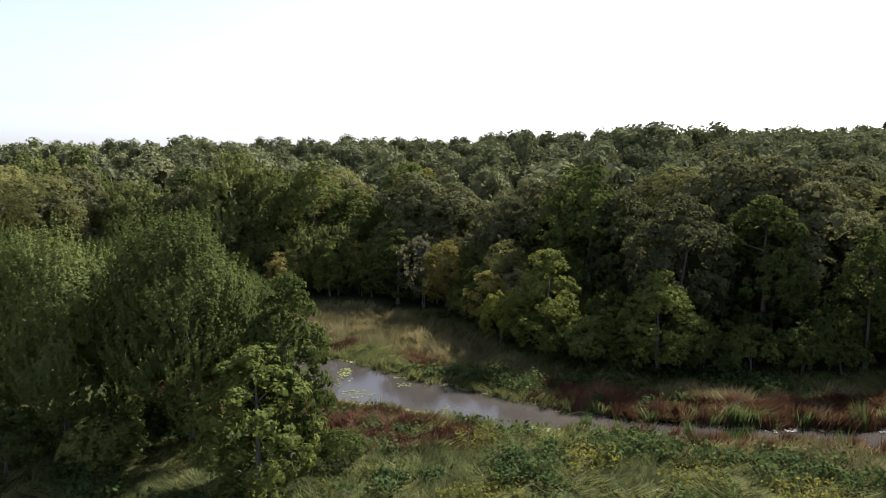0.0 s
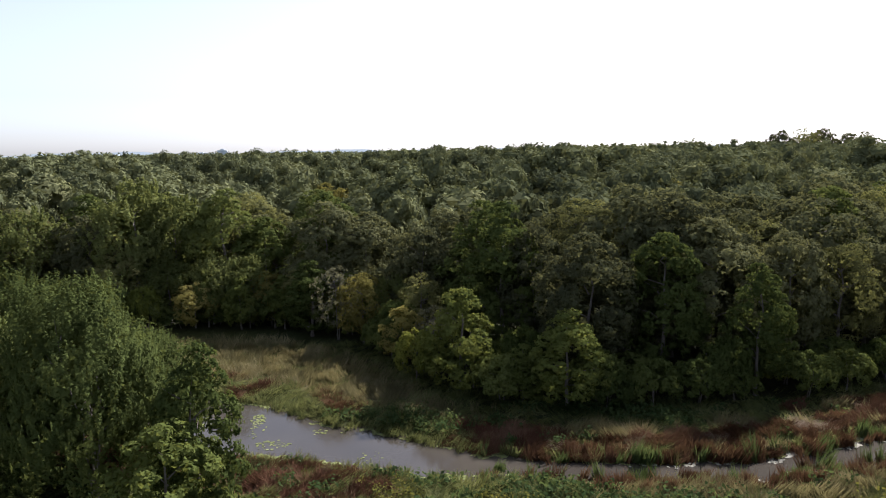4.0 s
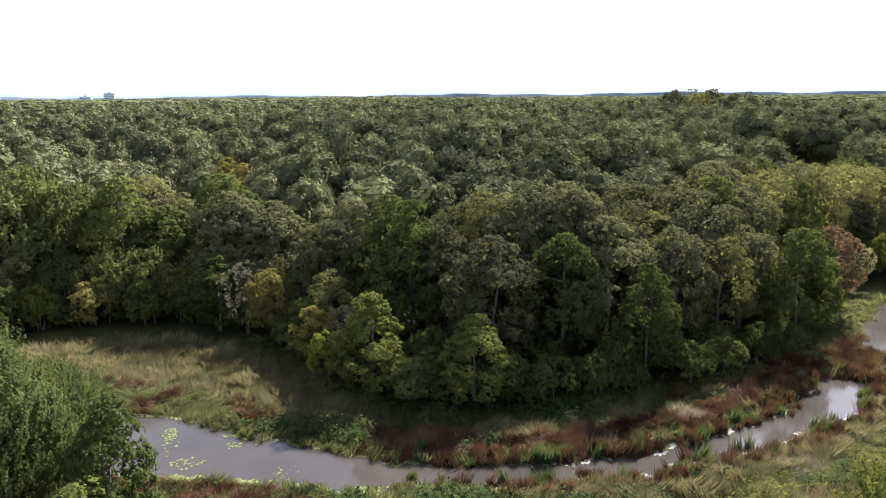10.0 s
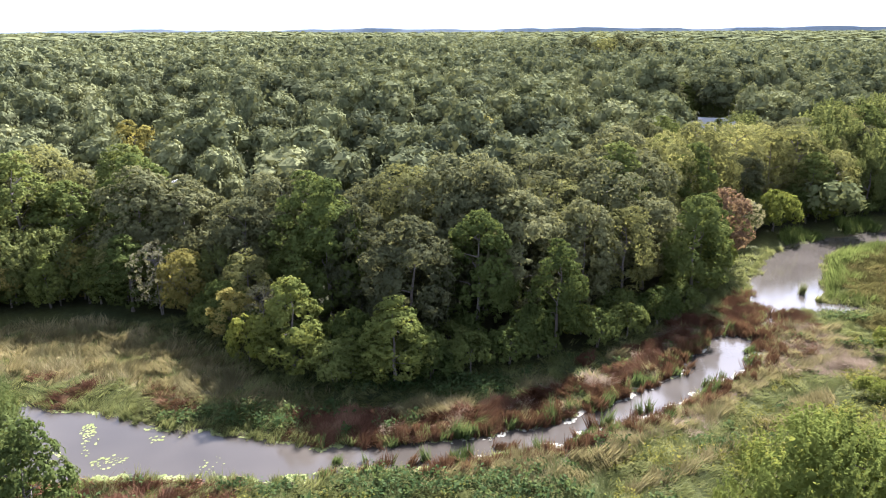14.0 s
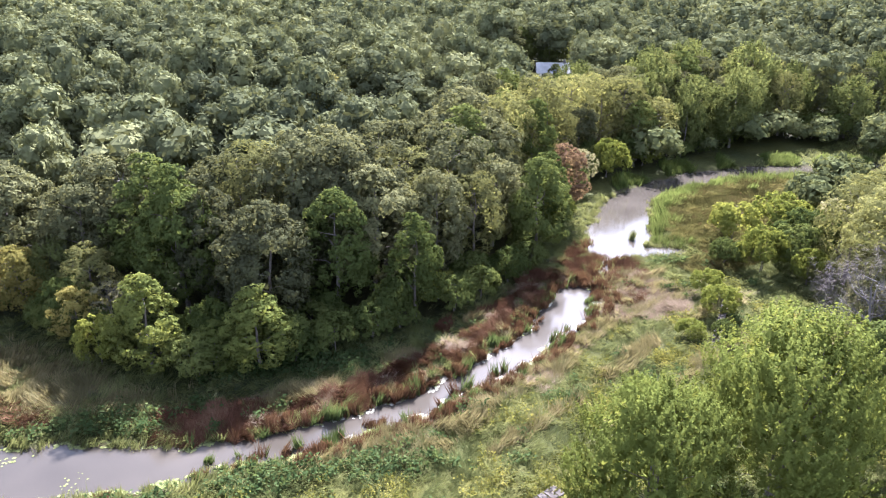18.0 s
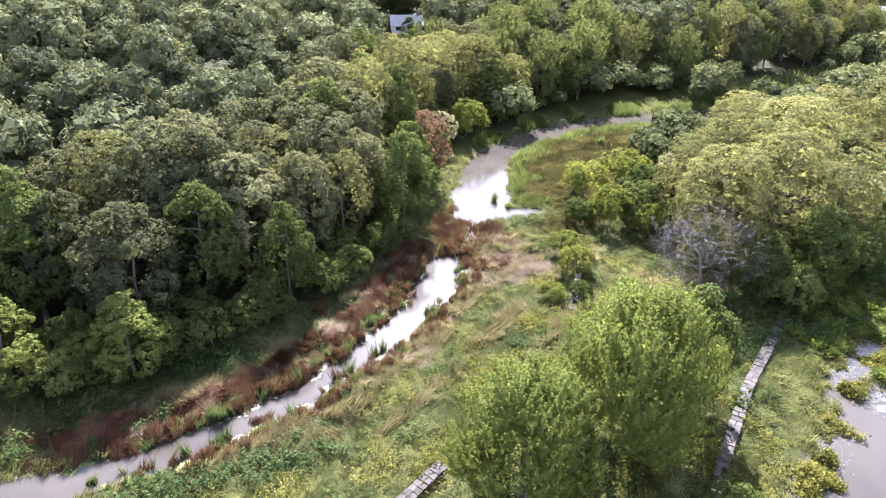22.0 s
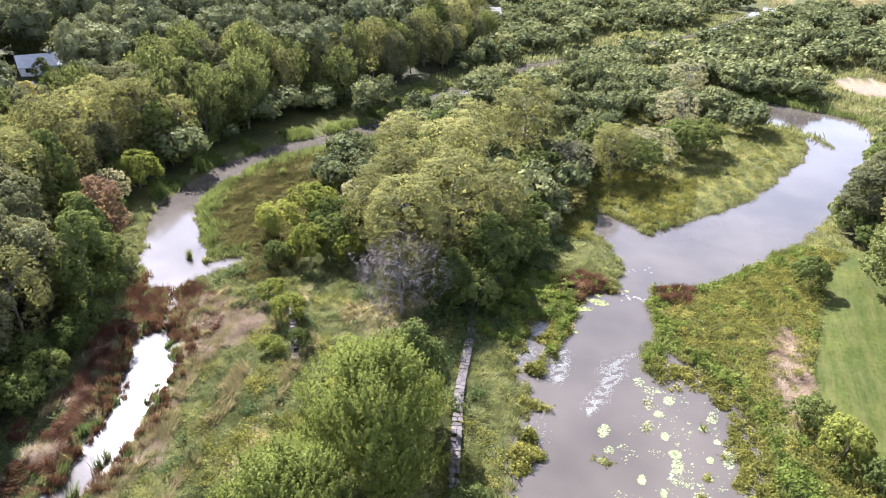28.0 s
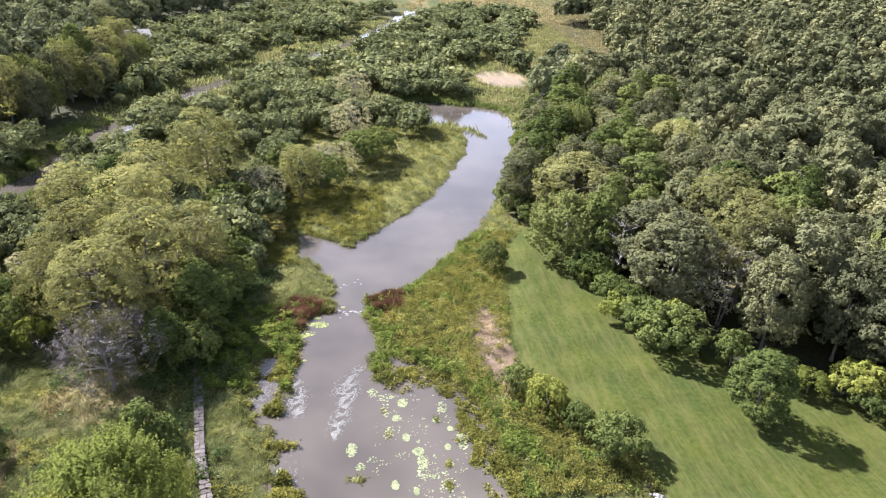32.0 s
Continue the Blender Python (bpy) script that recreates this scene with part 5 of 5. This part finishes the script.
def w_shallow(x, y):
    d = shore(x, y)
    left = (y > 6) & (d > -0.9)
    right = (y < -2) & (d > -3.8) & (x < 82)
    return (d < 0.3) * (left | right) * (waves(x, y, 3.4, 97) > np.where((y < -2) & (d > -1.6), -0.9, 0.15))


x, y = spread_points(20000, 50, 100, -20, 18, 96, w_shallow)
forbs("pond_weeds", "yellow-green leafy weeds standing in the shallows", M_FORB, x, y, 7, 0.7, 0.30, 0.25, 98)


def w_bramble(x, y):
    z = zones(x, y)
    near = (waves(x, y, 13.0, 101) + 0.5 * waves(x, y, 4.5, 102) > np.where(x < 28, 0.2, 0.8)) & (y > 16)
    banks = np.abs(y - np.interp(x, [80, 110], [27, 21])) < 5
    return (near | (banks & (x > 78) & (x < 112))) * (1 - z["floor"]) * (1 - z["brown"]) * (1 - z["lawn"]) * (shore(x, y) > 0.8)


x, y = spread_points(34000, -30, 112, 14, 66, 100, w_bramble)
forbs("bramble_patch", "dark green leafy brambles in patches", M_BRAMBLE, x, y, 8, 0.9, 0.34, 0.3, 103)


x, y = joined(spread_points(46000, 10, 74, 46, 72, 160, w_zone("straw")), spread_points(7000, 66, 108, -26, -10, 169, w_zone("straw")))
tufts("matted_straw", "flattened pinkish-tan straw along creek and lawn", M_STRAW, x, y, 6, 1.3, 0.035, 0.25, 0.955, 164)


def w_foam(x, y):
    d = shore(x, y)
    near = y < np.interp(x, CREEK[:, 0], CREEK[:, 1])
    return (x > 18) * (x < 61) * (d < 0.0) * (d > np.where(near, -1.3, -0.8)) * (waves(x, y, 3.2, 166) + 0.6 * waves(x, y, 1.1, 167) > np.where(near, -0.2, 0.1)) * step(x, 12, 34)


x, y = spread_points(90000, 18, 62, 46, 66, 165, w_foam)
floating("foam", "cream-coloured foam caught along the creek's edges", M_FOAM, x, y, 0.13, 168, z=0.01, tilt=0.08)


def w_water_clumps(x, y):
    d = shore(x, y)
    near = y < np.interp(x, CREEK[:, 0], CREEK[:, 1])
    return (x > 6) * (d > np.where(near, -1.8, -0.9)) * (d < 0.3) * (waves(x, y, 1.7, 171) + 0.4 * waves(x, y, 5, 172) > 0.74)


x, y = spread_points(60000, 6, 64, 46, 66, 170, w_water_clumps)
k = waves(x, y, 4.0, 174) > 0.0
tufts("rush_clumps", "dark green rush clumps standing in the creek", M_BRAMBLE, x[k], y[k], 8, 1.5, 0.06, 0.16, 0.4, 173)
tufts("rush_clumps", "dark brown rush clumps standing in the creek", M_BROWN, x[~k], y[~k], 8, 1.3, 0.06, 0.18, 0.5, 175)


def w_dead_clumps(x, y):
    d = off_line(x, y, CREEK)
    return (d > -0.5) * (d < 1.5) * (waves(x, y, 2.1, 105) > 0.3) * (x > 14)


x, y = joined(spread_points(90000, 14, 66, 46, 70, 104, w_dead_clumps), spread_points(3000, 60, 74, 62, 76, 106, lambda x, y: (np.abs(shore(x, y)) < 1.2) * (waves(x, y, 2.1, 105) > 0.2)))
tufts("dead_rush_clumps", "upright dark brown dead rush clumps in the creek", M_BROWN, x, y, 7, 1.0, 0.06, 0.16, 0.3, 107)
r = np.random.RandomState(145)
a, q = r.uniform(0, 6.28, 1500), np.sqrt(r.rand(1500))
x, y = np.concatenate([97.3 + np.cos(a) * q * 4.6, 101.6 + np.cos(a) * q * 3.6]), np.concatenate([9.8 + np.sin(a) * q * 3.2, -3.2 + np.sin(a) * q * 2.4])
k = (shore(x, y) > -0.4) & (waves(x, y, 2.4, 147) > -0.05)
tufts("brown_sedge", "tall dark brown sedge clumps either side of the dam", M_BROWN, x[k], y[k], 8, 1.15, 0.06, 0.25, 0.7, 146)
x, y = clusters(108, [(80.3, 73.3)], 60, 0.45)
tufts("rush_tuft", "dark green rush tuft standing in the pool", M_GRASS, x, y, 8, 1.2, 0.05, 0.12, 0.35, 109)


# ---- stones ----
M_STONE = plain_material("grey_stone", (0.07, 0.066, 0.06), (0.20, 0.19, 0.18), 2.0, 0.85, 0.5)
STONE_FORMS = []
for k in range(4):
    bm = bmesh.new()
    bmesh.ops.create_icosphere(bm, subdivisions=2, radius=1.0)
    rr = np.random.RandomState(120 + k)
    for v in bm.verts:
        v.co *= 1 + 0.35 * noise.noise(v.co * 1.3 + Vector((k * 7, 0, 0)))
        v.co.z *= 0.62
    STONE_FORMS.append(bm_mesh("stone", bm, M_STONE))


def stone(x, y, size, label, group, r):
    ob = tagged(new("stone", STONE_FORMS[r.randint(4)]), label, "stone", group)
    z = max(float(height(np.array([x]), np.array([y]))[0]), -0.12)
    ob.matrix_world = pose(x, y, z + size * 0.12, 0, 0, r.uniform(0, 360)) @ Matrix.Diagonal((size, size * r.uniform(0.7, 1.1), size * r.uniform(0.7, 1.1), 1))
    return ob


r = np.random.RandomState(130)
for k in range(16):
    stone(97.6 + r.normal() * 0.7, 0.6 + k * 0.32 + r.normal() * 0.1, r.uniform(0.18, 0.42), "wet grey stone in the old dam across the narrows", "dam stones", r)
for k in range(9):
    stone(107.5 + r.normal() * 1.2, 1.0 + k * 0.5, r.uniform(0.15, 0.3), "wet grey stone breaking the pond surface", "dam stones", r)
for k in range(26):
    q = r.rand()
    stone(57.5 - q * 3.6 + r.normal() * 0.35, -31.8 - q * 2.0 + r.normal() * 0.35, r.uniform(0.15, 0.4), "pale broken stone in a heap at the lawn's edge", "stone heap", r)


# ---- buildings among the trees ----
M_WHITE = plain_material("white_siding", (0.62, 0.62, 0.60), (0.80, 0.80, 0.78), 1.5, 0.7, 0.1)
M_SHINGLE = plain_material("grey_shingle", (0.19, 0.175, 0.155), (0.31, 0.29, 0.26), 2.5, 0.9, 0.4)
M_PAVING = plain_material("pale_paving", (0.26, 0.26, 0.26), (0.40, 0.40, 0.39), 0.6, 0.85, 0.2)
# tower walls: paled towards blue-grey in place of the haze before them
M_CONCRETE = plain_material("hazed_concrete", (0.50, 0.54, 0.58), (0.60, 0.64, 0.68), 0.03, 0.8, 0.1)
M_PANE, t_pane, p_pane, o_pane = material("window_glass")
p_pane.inputs["Base Color"].default_value = (0.03, 0.04, 0.05, 1)
p_pane.inputs["Roughness"].default_value = 0.08
# tower panes: same haze, put in as a pale blue colour
M_HAZED_GLAZING = plain_material("hazed_glazing", (0.26, 0.33, 0.40), (0.32, 0.40, 0.47), 0.05, 0.4, 0.0)
M_CAR = plain_material("car_paint", (0.05, 0.05, 0.06), (0.07, 0.07, 0.08), 1.0, 0.25, 0.0)
M_TYRE = plain_material("tyre_rubber", (0.02, 0.02, 0.02), (0.03, 0.03, 0.03), 6.0, 0.9, 0.2)


def house(x, y, wide, deep, tall, turn, label, roof_mat, wall_mat):
    """Walls, an overhanging gable roof with ends, a chimney, a door and framed windows."""
    z = float(height(np.array([x]), np.array([y]))[0])
    ob = tagged(new("house"), label, "house", "houses in the woods")
    ob.matrix_world = pose(x, y, z, 0, 0, turn)
    bm = bmesh.new()
    box(bm, -wide / 2, wide / 2, -deep / 2, deep / 2, -0.5, tall)
    rise = deep * 0.32
    for sx in (-1, 1):
        vs = [bm.verts.new(p) for p in ((sx * wide / 2, -deep / 2, tall), (sx * wide / 2, deep / 2, tall), (sx * wide / 2, 0, tall + rise))]
        bm.faces.new(vs)
    part("wall", bm, wall_mat, ob)
    bm = bmesh.new()
    for s in (-1, 1):
        e, o = deep / 2 + 0.5, wide / 2 + 0.4
        drop = -0.5 * rise / (deep / 2)
        low, up = [], []
        for dz, row in ((0.0, low), (0.18, up)):
            row += [bm.verts.new(p) for p in ((-o, s * e, tall + drop + dz), (o, s * e, tall + drop + dz), (o, 0, tall + rise + dz), (-o, 0, tall + rise + dz))]
        bm.faces.new(low)
        bm.faces.new(up)
        for k in range(4):
            bm.faces.new((low[k], low[(k + 1) % 4], up[(k + 1) % 4], up[k]))
    roof = part("roof", bm, roof_mat, ob)
    bm = bmesh.new()
    box(bm, wide * 0.2, wide * 0.2 + 0.7, -0.35, 0.35, tall + rise * 0.6, tall + rise + 1.0)
    part("chimney", bm, M_STONE, roof)
    storeys = max(1, int(tall / 2.7))
    for s in (-1, 1):
        for level in range(storeys):
            n = max(2, int(wide / 3.2))
            for k in range(n):
                cx = -wide / 2 + wide * (k + 0.5) / n
                if s < 0 and level == 0 and k == n // 2:
                    bm = bmesh.new()
                    box(bm, cx - 0.5, cx + 0.5, s * deep / 2 - 0.06, s * deep / 2 + 0.06, 0.0, 2.1)
                    part("door", bm, roof_mat, ob)
                    continue
                z0 = level * 2.7 + 0.9
                bm = bmesh.new()
                for a, b, c, d in ((-0.7, 0.7, 1.3, 1.4), (-0.7, 0.7, 0.0, 0.1), (-0.7, -0.6, 0.1, 1.3), (0.6, 0.7, 0.1, 1.3)):
                    box(bm, cx + a, cx + b, s * deep / 2 - 0.07, s * deep / 2 + 0.07, z0 + c, z0 + d)
                w = part("window", bm, M_WHITE, ob)
                bm = bmesh.new()
                box(bm, cx - 0.6, cx + 0.6, s * deep / 2 - 0.03, s * deep / 2 + 0.03, z0 + 0.1, z0 + 1.3)
                part("pane", bm, M_PANE, w)
    return ob


def car(x, y, turn, label):
    z = float(height(np.array([x]), np.array([y]))[0]) + 0.10
    ob = tagged(new("car"), label, "car", "parked cars")
    ob.matrix_world = pose(x, y, z, 0, 0, turn)
    bm = bmesh.new()
    prof = ((-2.2, 0.35), (2.2, 0.35), (2.25, 0.75), (1.2, 0.9), (0.6, 1.4), (-1.2, 1.42), (-1.9, 0.95), (-2.25, 0.85))
    sides = [[bm.verts.new((px, s * (0.88 if pz < 1 else 0.7), pz)) for px, pz in prof] for s in (-1, 1)]
    bm.faces.new(sides[0])
    bm.faces.new(sides[1][::-1])
    for k in range(len(prof)):
        bm.faces.new((sides[0][k], sides[0][(k + 1) % len(prof)], sides[1][(k + 1) % len(prof)], sides[1][k]))
    part("body", bm, M_CAR, ob)
    for sx in (-1.4, 1.4):
        for sy in (-0.85, 0.85):
            bm = bmesh.new()
            tube(bm, [Vector((sx, sy - 0.1, 0.33)), Vector((sx, sy + 0.1, 0.33))], [0.33, 0.33], 12)
            part("wheel", bm, M_TYRE, ob)
    return ob


def paved_patch(x, y, wide, deep, turn, label):
    bm = bmesh.new()
    n = 8
    grid = [[None] * (n + 1) for _ in range(n + 1)]
    m = pose(x, y, 0, 0, 0, turn)
    for i in range(n + 1):
        for j in range(n + 1):
            p = m @ Vector(((i / n - 0.5) * wide, (j / n - 0.5) * deep, 0))
            p.z = float(height(np.array([p.x]), np.array([p.y]))[0]) + 0.12
            grid[i][j] = bm.verts.new(p)
    for i in range(n):
        for j in range(n):
            bm.faces.new((grid[i][j], grid[i + 1][j], grid[i + 1][j + 1], grid[i][j + 1]))
    tagged(new("pavement", bm_mesh("pavement", bm, M_PAVING)), label, "pavement", kind="structure")


house(-27, 183, 11, 7, 3.2, 20, "white one-storey house with a pale grey shingled roof among trees", M_SHINGLE, M_WHITE)
house(-34, 206, 10, 8, 5.6, -15, "two-storey white house half hidden by trees", M_SHINGLE, M_WHITE)
house(138, 165, 11, 7, 2.5, -35, "low pale-roofed house beside a pale paved lot", M_PAVING, M_WHITE)
house(99, 152, 12, 8, 4.0, 25, "grey-roofed house hidden in the woods", M_SHINGLE, M_WHITE)
house(311, 97, 18, 9, 5.2, -60, "white two-storey house standing behind the marsh scrub", M_SHINGLE, M_WHITE)
paved_patch(126, 159, 14, 9, -35, "pale paved parking lot among the trees")
paved_patch(-4, 164, 14, 2.4, 8, "pale gravel drive in a forest clearing")
car(122, 160, 40, "dark parked car on the paved lot")
car(129, 157, 40, "dark parked car on the paved lot")


def tower(x, y, wide, deep, tall, turn, label):
    ob = tagged(new("office_tower"), label, "tower", "far towers")
    ob.matrix_world = pose(x, y, 0, 0, 0, turn)
    bm = bmesh.new()
    box(bm, -wide / 2, wide / 2, -deep / 2, deep / 2, 0, tall)
    box(bm, -wide / 5, wide / 5, -deep / 5, deep / 5, tall, tall + 5)
    part("wall", bm, M_CONCRETE, ob)
    for k in range(int(tall / 7)):
        bm = bmesh.new()
        box(bm, -wide / 2 - 0.2, wide / 2 + 0.2, -deep / 2 - 0.2, deep / 2 + 0.2, k * 7 + 3, k * 7 + 5.5)
        part("window_band", bm, M_HAZED_GLAZING, ob)


tower(-665, 2640, 34, 30, 50, 10, "pale glass office tower far off on the horizon")
tower(-735, 2620, 36, 24, 38, 0, "pale low office block far off on the horizon")
tower(-1040, 2600, 80, 30, 34, 5, "long pale office block far off on the horizon")
